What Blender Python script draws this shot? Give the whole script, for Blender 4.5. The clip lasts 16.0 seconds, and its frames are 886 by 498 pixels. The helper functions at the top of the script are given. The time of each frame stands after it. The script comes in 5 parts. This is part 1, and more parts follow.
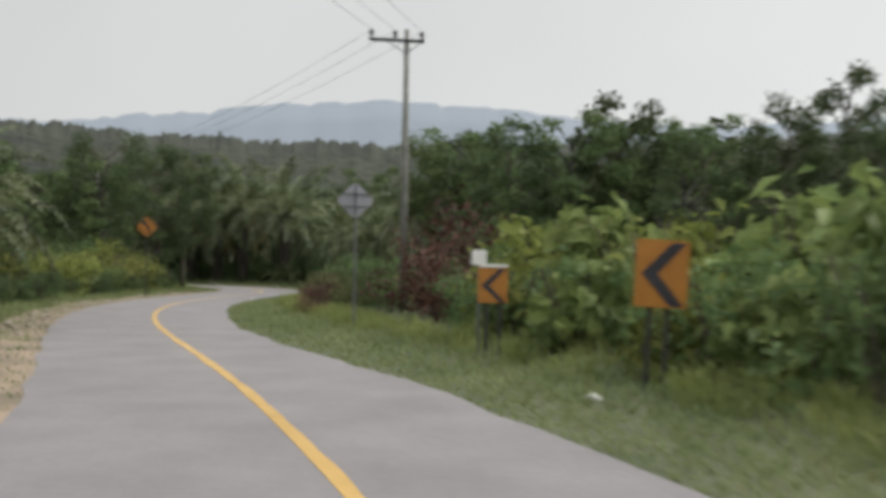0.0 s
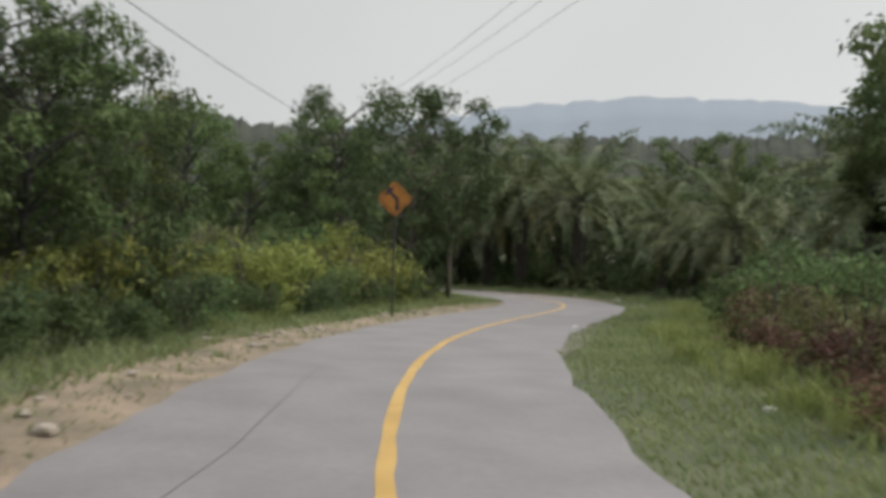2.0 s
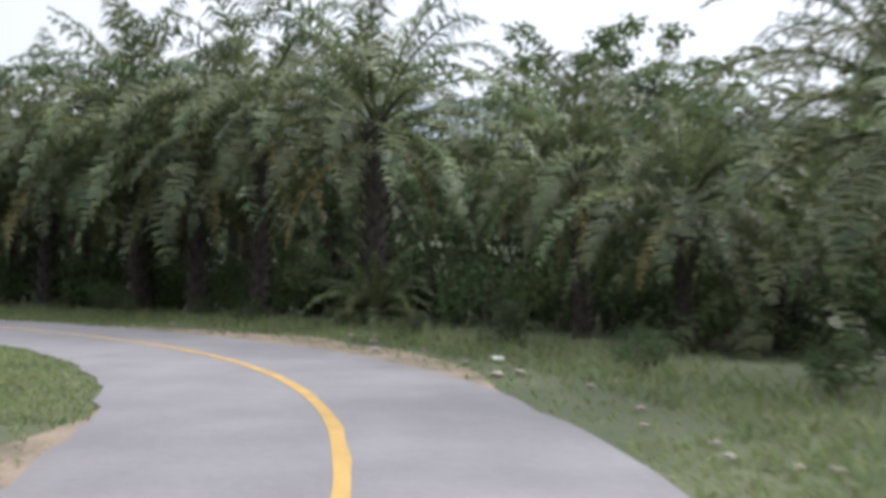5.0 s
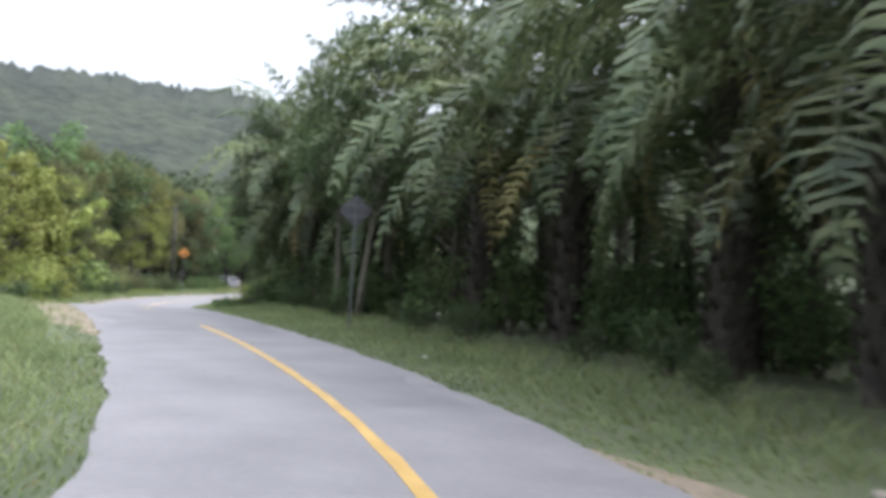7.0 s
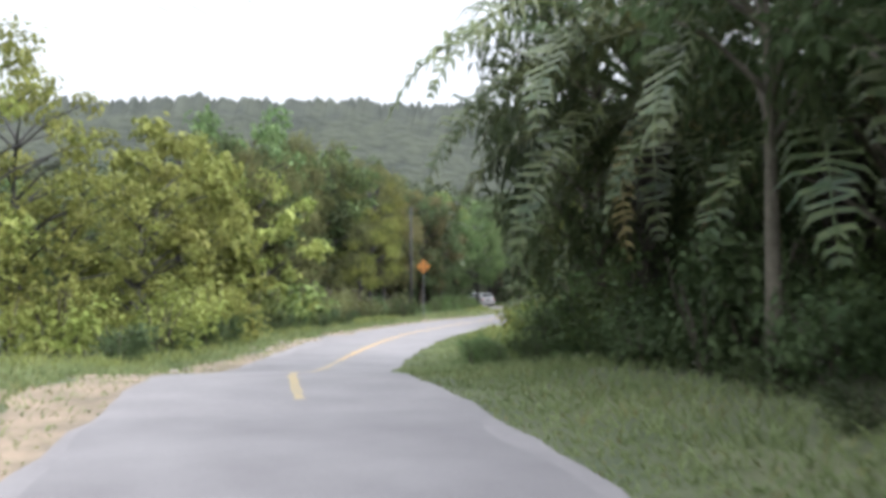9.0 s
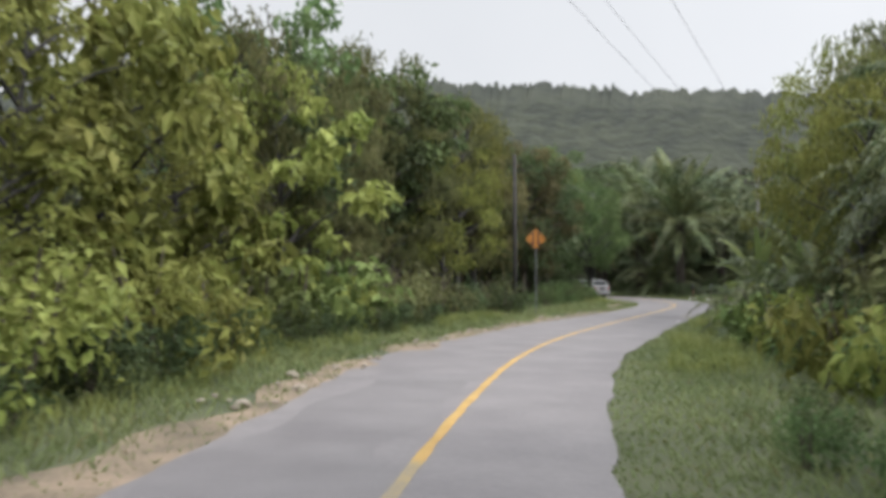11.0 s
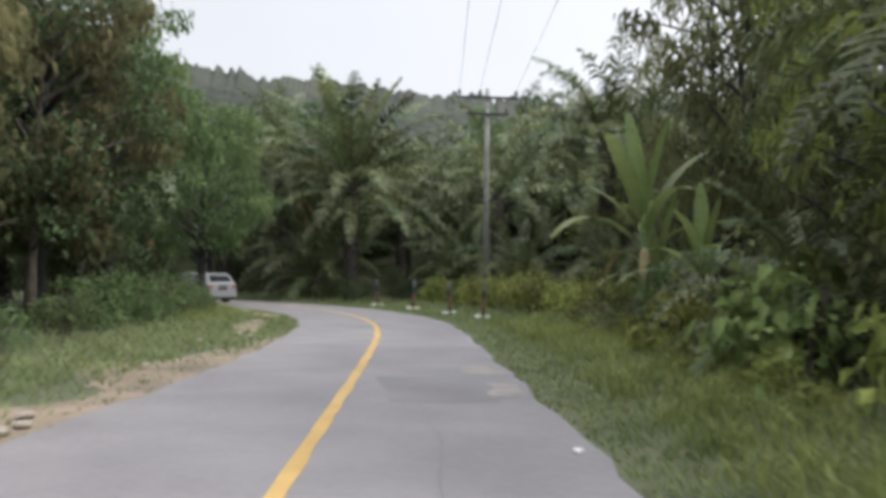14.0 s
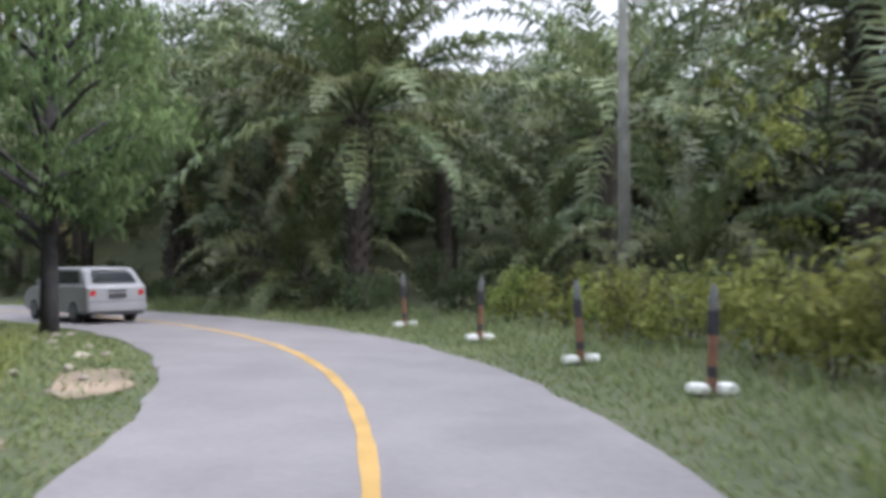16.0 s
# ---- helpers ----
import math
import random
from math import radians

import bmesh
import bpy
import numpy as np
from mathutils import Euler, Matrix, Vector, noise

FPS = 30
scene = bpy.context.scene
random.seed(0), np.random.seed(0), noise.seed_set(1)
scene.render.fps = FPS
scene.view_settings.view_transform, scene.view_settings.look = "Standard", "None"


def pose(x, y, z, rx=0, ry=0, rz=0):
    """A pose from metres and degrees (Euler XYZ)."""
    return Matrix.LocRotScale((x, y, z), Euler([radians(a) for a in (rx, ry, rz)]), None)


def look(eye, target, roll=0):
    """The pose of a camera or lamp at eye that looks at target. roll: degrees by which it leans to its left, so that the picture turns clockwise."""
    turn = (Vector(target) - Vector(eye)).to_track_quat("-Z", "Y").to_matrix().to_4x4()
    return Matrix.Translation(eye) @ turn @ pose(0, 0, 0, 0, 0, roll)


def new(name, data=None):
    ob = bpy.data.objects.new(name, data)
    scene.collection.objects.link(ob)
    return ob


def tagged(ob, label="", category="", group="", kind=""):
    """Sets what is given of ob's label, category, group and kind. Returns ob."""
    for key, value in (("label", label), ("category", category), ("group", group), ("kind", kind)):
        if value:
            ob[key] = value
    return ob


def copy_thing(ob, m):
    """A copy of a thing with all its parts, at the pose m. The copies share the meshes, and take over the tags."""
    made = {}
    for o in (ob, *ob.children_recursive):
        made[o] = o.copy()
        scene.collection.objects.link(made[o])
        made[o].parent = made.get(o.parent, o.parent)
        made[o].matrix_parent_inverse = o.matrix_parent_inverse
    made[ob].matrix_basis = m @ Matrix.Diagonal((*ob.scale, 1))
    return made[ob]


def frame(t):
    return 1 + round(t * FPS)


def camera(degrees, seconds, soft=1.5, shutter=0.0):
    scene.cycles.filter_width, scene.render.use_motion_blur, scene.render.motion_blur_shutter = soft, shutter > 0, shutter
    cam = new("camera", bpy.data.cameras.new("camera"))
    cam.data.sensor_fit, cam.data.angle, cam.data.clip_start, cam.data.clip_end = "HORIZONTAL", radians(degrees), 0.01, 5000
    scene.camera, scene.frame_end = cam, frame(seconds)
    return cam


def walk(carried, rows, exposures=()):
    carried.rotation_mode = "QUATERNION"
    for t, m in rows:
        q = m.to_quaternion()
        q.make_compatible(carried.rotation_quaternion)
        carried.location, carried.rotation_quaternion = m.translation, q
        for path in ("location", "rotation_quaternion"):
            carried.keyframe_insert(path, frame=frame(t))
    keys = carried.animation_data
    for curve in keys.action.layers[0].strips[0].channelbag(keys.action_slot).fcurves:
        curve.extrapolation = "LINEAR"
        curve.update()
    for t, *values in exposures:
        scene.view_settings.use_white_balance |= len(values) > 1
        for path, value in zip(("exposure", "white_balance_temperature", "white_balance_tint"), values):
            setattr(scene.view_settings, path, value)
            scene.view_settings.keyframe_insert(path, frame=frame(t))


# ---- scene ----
cam = camera(52.3, 16.0, soft=4.2, shutter=0.3)


def view(x, y, z, yaw, pitch, roll):
    """Camera pose from the plan, yaw to the left of +y, pitch up."""
    a, b = radians(yaw), radians(pitch)
    ahead = Vector((-math.sin(a) * math.cos(b), math.cos(a) * math.cos(b), math.sin(b)))
    eye = Vector((x, y, z))
    return look(eye, eye + ahead, roll)


PATH = [
    (0, 0.000, -0.000, 1.600, 0.04, 1.30, 0.84),
    (0.5, -0.995, 5.340, 1.600, 8.94, 1.38, 0.97),
    (1, -2.438, 10.379, 1.600, 15.19, 1.33, 0.65),
    (1.5, -4.387, 15.059, 1.600, 17.12, 1.55, 1.69),
    (2, -6.179, 20.002, 1.600, 15.92, 1.01, 1.50),
    (2.5, -7.769, 25.178, 1.600, 12.02, 1.02, 0.30),
    (3, -8.932, 30.267, 1.600, 7.18, 0.84, 0.30),
    (3.2, -9.282, 32.409, 1.600, 5.46, 0.85, -0.47),
    (3.5, -9.677, 35.524, 1.600, 2.95, 1.50, 0.00),
    (4, -10.054, 40.642, 1.600, -0.31, 1.50, 0.00),
    (4.5, -10.261, 45.748, 1.600, -0.85, 1.50, 0.00),
    (5, -10.581, 50.837, 1.600, 2.20, 1.50, 0.00),
    (5.3, -10.955, 53.863, 1.600, 5.59, -1.29, 0.28),
    (5.5, -11.326, 55.856, 1.600, 8.30, -0.42, 0.78),
    (6, -12.995, 60.888, 1.600, 17.06, -0.01, 1.52),
    (6.5, -15.234, 65.400, 1.600, 27.34, 2.05, 2.26),
    (7, -18.300, 69.771, 1.600, 37.12, 1.94, 2.93),
    (7.5, -22.349, 73.935, 1.600, 44.15, 2.40, 0.40),
    (8, -26.514, 77.396, 1.600, 49.13, 1.43, -0.88),
    (8.5, -30.808, 80.475, 1.600, 51.18, 2.18, -0.36),
    (9, -35.027, 83.394, 1.600, 52.62, 2.19, -0.12),
    (9.2, -36.641, 84.493, 1.600, 53.44, 2.85, 0.05),
    (9.5, -39.149, 86.117, 1.600, 54.65, 1.50, 0.00),
    (10, -43.435, 88.736, 1.600, 56.88, 1.50, 0.00),
    (10.5, -47.826, 91.244, 1.591, 58.32, 1.50, 0.00),
    (11, -52.257, 93.729, 1.188, 57.33, 1.50, 0.00),
    (11.3, -54.878, 95.287, 0.872, 55.28, -0.49, 0.12),
    (11.5, -56.589, 96.406, 0.732, 53.48, 1.44, -0.79),
    (12, -60.733, 99.468, 0.700, 48.96, -0.30, 0.34),
    (12.5, -64.768, 102.845, 0.700, 44.03, 1.42, 1.55),
    (13, -68.468, 106.604, 0.700, 39.57, 2.02, -0.33),
    (13.5, -72.079, 110.671, 0.700, 36.22, 0.99, -0.26),
    (14, -75.364, 115.031, 0.700, 33.68, 1.52, 0.63),
    (14.5, -78.467, 119.172, 0.700, 32.94, 1.10, 0.26),
    (15, -81.497, 123.317, 0.700, 33.11, 0.87, 0.44),
    (15.5, -84.578, 127.475, 0.700, 34.13, 0.95, -0.53),
    (16, -87.961, 131.683, 0.700, 36.01, 0.70, -0.37),
]
walk(cam, [(t, view(*row)) for t, *row in PATH],
     exposures=[(0.0, -0.24, 6150, 14), (2.0, -0.28, 6150, 14), (3.2, -0.1, 6150, 14), (5.3, 0.5, 5600, 18.5), (6.5, 0.92, 5500, 18), (9.2, 0.92, 5700, 16.5), (11.3, 0.22, 5950, 16.5), (14.5, 0.42, 5800, 18), (16.0, 0.76, 5550, 21)])

# ---- light ----
SUN_AZIMUTH, SUN_ELEVATION = 78.0, 42.0      # degrees: to the right of +y, above the horizon
world = bpy.data.worlds.new("overcast_sky")
scene.world = world
world.use_nodes = True
wn, wl = world.node_tree.nodes, world.node_tree.links
sky = wn.new("ShaderNodeTexSky")
sky.sky_type, sky.sun_disc = "NISHITA", False
sky.sun_elevation, sky.sun_rotation = radians(SUN_ELEVATION), radians(SUN_AZIMUTH)
sky.dust_density = 4.0
dim = wn.new("ShaderNodeMix")
dim.data_type, dim.blend_type = "RGBA", "MULTIPLY"
dim.inputs[0].default_value = 1.0
dim.inputs[7].default_value = (0.1, 0.1, 0.1, 1)
wl.new(sky.outputs[0], dim.inputs[6])
cloud = wn.new("ShaderNodeTexNoise")
cloud.inputs["Scale"].default_value = 2.5
cloud.inputs["Detail"].default_value = 4.0
veil = wn.new("ShaderNodeValToRGB")
veil.color_ramp.elements[0].position, veil.color_ramp.elements[1].position = 0.3, 0.7
veil.color_ramp.elements[0].color = (0.77, 0.775, 0.71, 1)
veil.color_ramp.elements[1].color = (0.84, 0.84, 0.765, 1)
wl.new(cloud.outputs["Fac"], veil.inputs[0])
over = wn.new("ShaderNodeMix")
over.data_type = "RGBA"
over.inputs[0].default_value = 0.95
wl.new(dim.outputs[2], over.inputs[6])
wl.new(veil.outputs[0], over.inputs[7])
# an overcast sky is far brighter overhead than near the horizon
way, split, climb = wn.new("ShaderNodeTexCoord"), wn.new("ShaderNodeSeparateXYZ"), wn.new("ShaderNodeMapRange")
climb.interpolation_type = "SMOOTHSTEP"
for slot, value in (("From Min", 0.3), ("From Max", 0.95), ("To Min", 1.0), ("To Max", 3.1)):
    climb.inputs[slot].default_value = value
wl.new(way.outputs["Generated"], split.inputs[0])
wl.new(split.outputs["Z"], climb.inputs["Value"])
side = wn.new("ShaderNodeVectorMath")
side.operation = "DOT_PRODUCT"
side.inputs[1].default_value = (math.sin(radians(SUN_AZIMUTH)), math.cos(radians(SUN_AZIMUTH)), 0)
glow, power = wn.new("ShaderNodeMath"), wn.new("ShaderNodeMath")
glow.operation, power.operation = "MULTIPLY_ADD", "MULTIPLY"
glow.inputs[1].default_value, glow.inputs[2].default_value = 0.22, 1.05      # brighter on the sun's side
wl.new(way.outputs["Generated"], side.inputs[0])
wl.new(side.outputs["Value"], glow.inputs[0])
wl.new(climb.outputs[0], power.inputs[0])
wl.new(glow.outputs[0], power.inputs[1])
wl.new(power.outputs[0], wn["Background"].inputs["Strength"])
wl.new(over.outputs[2], wn["Background"].inputs["Color"])
sun = new("sun", bpy.data.lights.new("sun", "SUN"))
sun.data.energy, sun.data.angle, sun.data.color = 2.7, radians(14), (1.0, 0.93, 0.79)
sun.matrix_world = look((math.sin(radians(SUN_AZIMUTH)) * 90, math.cos(radians(SUN_AZIMUTH)) * 90, math.tan(radians(SUN_ELEVATION)) * 90), (0, 0, 0))

# ---- materials ----


def shaded(name, low, high, scale=4.0, rough=0.7, bump=0.3, fine=40.0, metal=0.0, spread=0.0, translucent=0.0, mottled=0.25, coord="Object", shine=0.12):
    """Two-scale noise between two colours, with relief; spread varies it from object to object and piece to piece."""
    m = bpy.data.materials.new(name)
    m.use_nodes = True
    n, l = m.node_tree.nodes, m.node_tree.links
    p = n["Principled BSDF"]
    p.inputs["Roughness"].default_value, p.inputs["Metallic"].default_value = rough, metal
    tc = n.new("ShaderNodeTexCoord")
    big = n.new("ShaderNodeTexNoise")
    big.inputs["Scale"].default_value, big.inputs["Detail"].default_value = scale, 5.0
    tiny = n.new("ShaderNodeTexNoise")
    tiny.inputs["Scale"].default_value, tiny.inputs["Detail"].default_value = fine, 3.0
    for tex in (big, tiny):
        l.new(tc.outputs[coord], tex.inputs["Vector"])
    add = n.new("ShaderNodeMath")
    add.operation = "MULTIPLY_ADD"
    add.inputs[1].default_value, add.inputs[2].default_value = mottled * 2, -mottled
    l.new(tiny.outputs["Fac"], add.inputs[0])
    total = n.new("ShaderNodeMath")
    l.new(big.outputs["Fac"], total.inputs[0])
    l.new(add.outputs[0], total.inputs[1])
    ramp = n.new("ShaderNodeValToRGB")
    ramp.color_ramp.elements[0].position, ramp.color_ramp.elements[1].position = 0.3, 0.7
    ramp.color_ramp.elements[0].color, ramp.color_ramp.elements[1].color = (*low, 1), (*high, 1)
    l.new(total.outputs[0], ramp.inputs[0])
    colour = ramp.outputs[0]
    if spread:
        info, geo, hsv = n.new("ShaderNodeObjectInfo"), n.new("ShaderNodeNewGeometry"), n.new("ShaderNodeHueSaturation")
        both = n.new("ShaderNodeMath")
        both.operation = "ADD"
        l.new(info.outputs["Random"], both.inputs[0])
        l.new(geo.outputs["Random Per Island"], both.inputs[1])
        val = n.new("ShaderNodeMath")
        val.operation = "MULTIPLY_ADD"
        val.inputs[1].default_value, val.inputs[2].default_value = spread, 1 - spread
        l.new(both.outputs[0], val.inputs[0])
        hue = n.new("ShaderNodeMath")
        hue.operation = "MULTIPLY_ADD"
        hue.inputs[1].default_value, hue.inputs[2].default_value = spread * 0.05, 0.5 - spread * 0.025
        l.new(info.outputs["Random"], hue.inputs[0])
        l.new(hue.outputs[0], hsv.inputs["Hue"])
        l.new(val.outputs[0], hsv.inputs["Value"])
        l.new(colour, hsv.inputs["Color"])
        colour = hsv.outputs[0]
    l.new(colour, p.inputs["Base Color"])
    if bump:
        b = n.new("ShaderNodeBump")
        b.inputs["Strength"].default_value, b.inputs["Distance"].default_value = bump, 0.02
        l.new(tiny.outputs["Fac"], b.inputs["Height"])
        l.new(b.outputs[0], p.inputs["Normal"])
    if translucent:
        p.inputs["Specular IOR Level"].default_value = shine
        t, mix = n.new("ShaderNodeBsdfTranslucent"), n.new("ShaderNodeMixShader")
        mix.inputs[0].default_value = translucent
        l.new(colour, t.inputs["Color"])
        l.new(p.outputs[0], mix.inputs[1])
        l.new(t.outputs[0], mix.inputs[2])
        l.new(mix.outputs[0], n["Material Output"].inputs["Surface"])
    return m


def leafy(name, low, high, rough=0.5, spread=0.55, translucent=0.4, shine=0.12):
    return shaded(name, low, high, scale=0.6, rough=rough, bump=0.0, fine=6.0, spread=spread, translucent=translucent, shine=shine)


ASPHALT = shaded("worn_asphalt", (0.13, 0.121, 0.124), (0.172, 0.161, 0.162), scale=0.8, rough=0.85, bump=0.4, fine=9.0, mottled=0.22)
PATCH = shaded("asphalt_patch", (0.112, 0.104, 0.107), (0.155, 0.146, 0.148), scale=0.7, rough=0.85, bump=0.4, fine=30.0)
WORN = shaded("broken_asphalt_edge", (0.15, 0.138, 0.13), (0.24, 0.215, 0.19), scale=2.0, rough=0.9, bump=0.5, fine=14.0)
DARKMARK = shaded("tar_crack", (0.075, 0.072, 0.073), (0.12, 0.115, 0.115), scale=3.0, rough=0.7, bump=0.2)
YELLOW = shaded("yellow_road_paint", (0.3, 0.18, 0.035), (0.42, 0.265, 0.07), scale=1.5, rough=0.6, bump=0.2, fine=50.0)
FADED = shaded("worn_yellow_paint", (0.17, 0.15, 0.11), (0.3, 0.22, 0.09), scale=2.5, rough=0.7, bump=0.2, fine=30.0, mottled=0.5)
WHITE = shaded("white_paint", (0.62, 0.62, 0.6), (0.8, 0.8, 0.78), scale=3.0, rough=0.5, bump=0.1)
SOIL = shaded("grassy_soil", (0.04, 0.052, 0.022), (0.08, 0.088, 0.04), scale=0.5, rough=0.95, bump=0.6, fine=12.0)
GRAVEL = shaded("dark_gravel", (0.05, 0.05, 0.033), (0.115, 0.108, 0.078), scale=1.2, rough=0.95, bump=0.7, fine=14.0)
DIRT = shaded("pale_dirt", (0.095, 0.078, 0.052), (0.25, 0.19, 0.134), scale=0.9, rough=0.95, bump=0.7, fine=14.0)
ROCK = shaded("pale_rock", (0.18, 0.155, 0.125), (0.32, 0.28, 0.235), scale=4.0, rough=0.9, bump=0.5, spread=0.3)
GRASS = leafy("grass_blades", (0.125, 0.162, 0.068), (0.205, 0.238, 0.105), spread=0.3, translucent=0.45)
TALLGRASS = leafy("tall_grass_blades", (0.15, 0.18, 0.055), (0.245, 0.265, 0.092), spread=0.4, translucent=0.45)
DRYGRASS = leafy("dry_grass_blades", (0.16, 0.16, 0.065), (0.24, 0.22, 0.1), spread=0.4)
GREEN = leafy("green_leaves", (0.065, 0.108, 0.042), (0.15, 0.198, 0.08))
FRESH = leafy("fresh_green_leaves", (0.1, 0.145, 0.045), (0.215, 0.25, 0.088))
DARK = leafy("dark_green_leaves", (0.05, 0.075, 0.035), (0.095, 0.125, 0.055))
LIME = leafy("yellow_green_leaves", (0.135, 0.165, 0.04), (0.258, 0.268, 0.08))
OLIVE = leafy("olive_leaves", (0.085, 0.096, 0.042), (0.175, 0.175, 0.075))
TAWNY = leafy("tawny_olive_leaves", (0.085, 0.084, 0.042), (0.175, 0.155, 0.075))
DEAD = leafy("dead_brown_leaves", (0.07, 0.036, 0.028), (0.15, 0.08, 0.06), translucent=0.1)
FROND = leafy("palm_frond", (0.046, 0.075, 0.036), (0.17, 0.186, 0.076), rough=0.4, translucent=0.3, shine=0.3)
DRYFROND = leafy("dry_palm_frond", (0.16, 0.135, 0.06), (0.28, 0.235, 0.11), translucent=0.15)
BANANA = leafy("banana_leaf", (0.085, 0.125, 0.04), (0.165, 0.195, 0.07), rough=0.35, spread=0.3)
FARLEAF = leafy("far_canopy", (0.058, 0.074, 0.046), (0.1, 0.114, 0.068), rough=0.9, spread=0.0, translucent=0.25, shine=0.03)
fn, fl = FARLEAF.node_tree.nodes, FARLEAF.node_tree.links
tint, tone, ramp = fn.new("ShaderNodeAttribute"), fn.new("ShaderNodeMix"), next(q for q in fn if q.type == "VALTORGB")
tint.attribute_name, tone.data_type, tone.blend_type = "tree_tint", "RGBA", "MULTIPLY"
tone.inputs[0].default_value = 1.0
fl.new(ramp.outputs[0], tone.inputs[6])
fl.new(tint.outputs["Color"], tone.inputs[7])
for q in fn:
    if q.type in ("BSDF_PRINCIPLED", "BSDF_TRANSLUCENT"):
        fl.new(tone.outputs[2], q.inputs[0])
BARK = shaded("bark", (0.045, 0.038, 0.03), (0.11, 0.092, 0.072), scale=3.0, rough=0.9, bump=0.7, fine=18.0)
PALMBARK = shaded("palm_bark", (0.022, 0.019, 0.017), (0.065, 0.055, 0.044), scale=4.0, rough=0.95, bump=0.8, fine=12.0)
PALEBARK = shaded("pale_bark", (0.075, 0.066, 0.052), (0.16, 0.14, 0.11), scale=3.0, rough=0.9, bump=0.6, fine=15.0)
CONCRETE = shaded("concrete_pole", (0.12, 0.125, 0.11), (0.22, 0.22, 0.2), scale=3.0, rough=0.9, bump=0.3)
DARKWOOD = shaded("dark_timber", (0.02, 0.02, 0.022), (0.045, 0.042, 0.04), scale=4.0, rough=0.9, bump=0.5)
STEEL = shaded("galvanised_steel", (0.09, 0.094, 0.1), (0.16, 0.165, 0.17), scale=5.0, rough=0.55, metal=0.3, bump=0.1)
# sign back under the trees: their shade is put into this darker grey
SHADEBACK = shaded("sign_back", (0.04, 0.039, 0.044), (0.075, 0.072, 0.08), scale=3.0, rough=0.6, bump=0.1)
PALEBACK = shaded("pale_sign_back", (0.24, 0.24, 0.27), (0.34, 0.34, 0.37), scale=3.0, rough=0.6, bump=0.1)
ORANGE = shaded("orange_sheeting", (0.32, 0.125, 0.014), (0.41, 0.17, 0.024), scale=4.0, rough=0.5, bump=0.05)
BLACK = shaded("black_paint", (0.015, 0.015, 0.02), (0.035, 0.032, 0.04), scale=4.0, rough=0.6, bump=0.05)
REDBROWN = shaded("faded_red_paint", (0.11, 0.055, 0.034), (0.19, 0.09, 0.052), scale=6.0, rough=0.7, bump=0.2)
CERAMIC = shaded("brown_ceramic", (0.04, 0.03, 0.03), (0.08, 0.06, 0.05), scale=6.0, rough=0.3, bump=0.05)
CARPAINT = shaded("silver_car_paint", (0.19, 0.195, 0.205), (0.26, 0.265, 0.275), scale=1.0, rough=0.32, bump=0.0)
GLASS = shaded("dark_car_glass", (0.015, 0.018, 0.02), (0.03, 0.034, 0.038), scale=1.0, rough=0.08, bump=0.0)
RUBBER = shaded("tyre_rubber", (0.015, 0.015, 0.016), (0.03, 0.03, 0.03), scale=6.0, rough=0.9, bump=0.2)
LAMPRED = shaded("red_lamp_lens", (0.3, 0.012, 0.012), (0.42, 0.02, 0.02), scale=3.0, rough=0.2, bump=0.0)
TRIM = shaded("black_plastic", (0.02, 0.02, 0.022), (0.04, 0.04, 0.042), scale=5.0, rough=0.7, bump=0.05)
LITTER = shaded("white_litter", (0.55, 0.55, 0.53), (0.75, 0.75, 0.73), scale=5.0, rough=0.6, bump=0.1)
# haze of the far air put into the mountain's colour, as a blue-grey glow
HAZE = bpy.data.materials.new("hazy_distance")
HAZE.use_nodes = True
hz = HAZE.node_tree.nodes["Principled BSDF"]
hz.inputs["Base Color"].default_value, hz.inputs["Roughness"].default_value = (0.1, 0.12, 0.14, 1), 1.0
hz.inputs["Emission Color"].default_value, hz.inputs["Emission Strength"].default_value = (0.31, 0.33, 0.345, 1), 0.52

# dark woods; a faint grey glow in the material stands in for haze
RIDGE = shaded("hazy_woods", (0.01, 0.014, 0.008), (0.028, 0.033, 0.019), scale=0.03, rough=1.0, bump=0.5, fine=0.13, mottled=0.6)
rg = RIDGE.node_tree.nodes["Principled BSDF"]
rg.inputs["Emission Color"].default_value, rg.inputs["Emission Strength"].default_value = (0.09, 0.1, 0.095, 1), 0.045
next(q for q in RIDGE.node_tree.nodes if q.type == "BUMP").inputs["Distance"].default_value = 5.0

# ---- the road's line ----
ROAD_START = (-1.45, 8.8)                     # at s = 0
STEP = 6.0
BACK = [17.0, 14.0, 11.0, 8.0, 5.0, 3.0, 2.0]      # headings behind s = 0, degrees to the left of +y
HEADINGS = [
    19.7, 22.5, 23.0, 19.7, 14.9, 8.4, 1.0, -2.9, 0.9, 15.7, 31.4, 43.3, 50.8, 55.7, 58.2, 61.8, 64.7, 63.9, 57.6, 50.6, 48.5, 46.8, 42.1, 37.5, 35.0, 34.8, 35.2, 36.6, 43.1, 53.6, 66.1, 78.1, 88.1,
]
AHEAD = [95.0, 102.0, 108.0, 112.0]


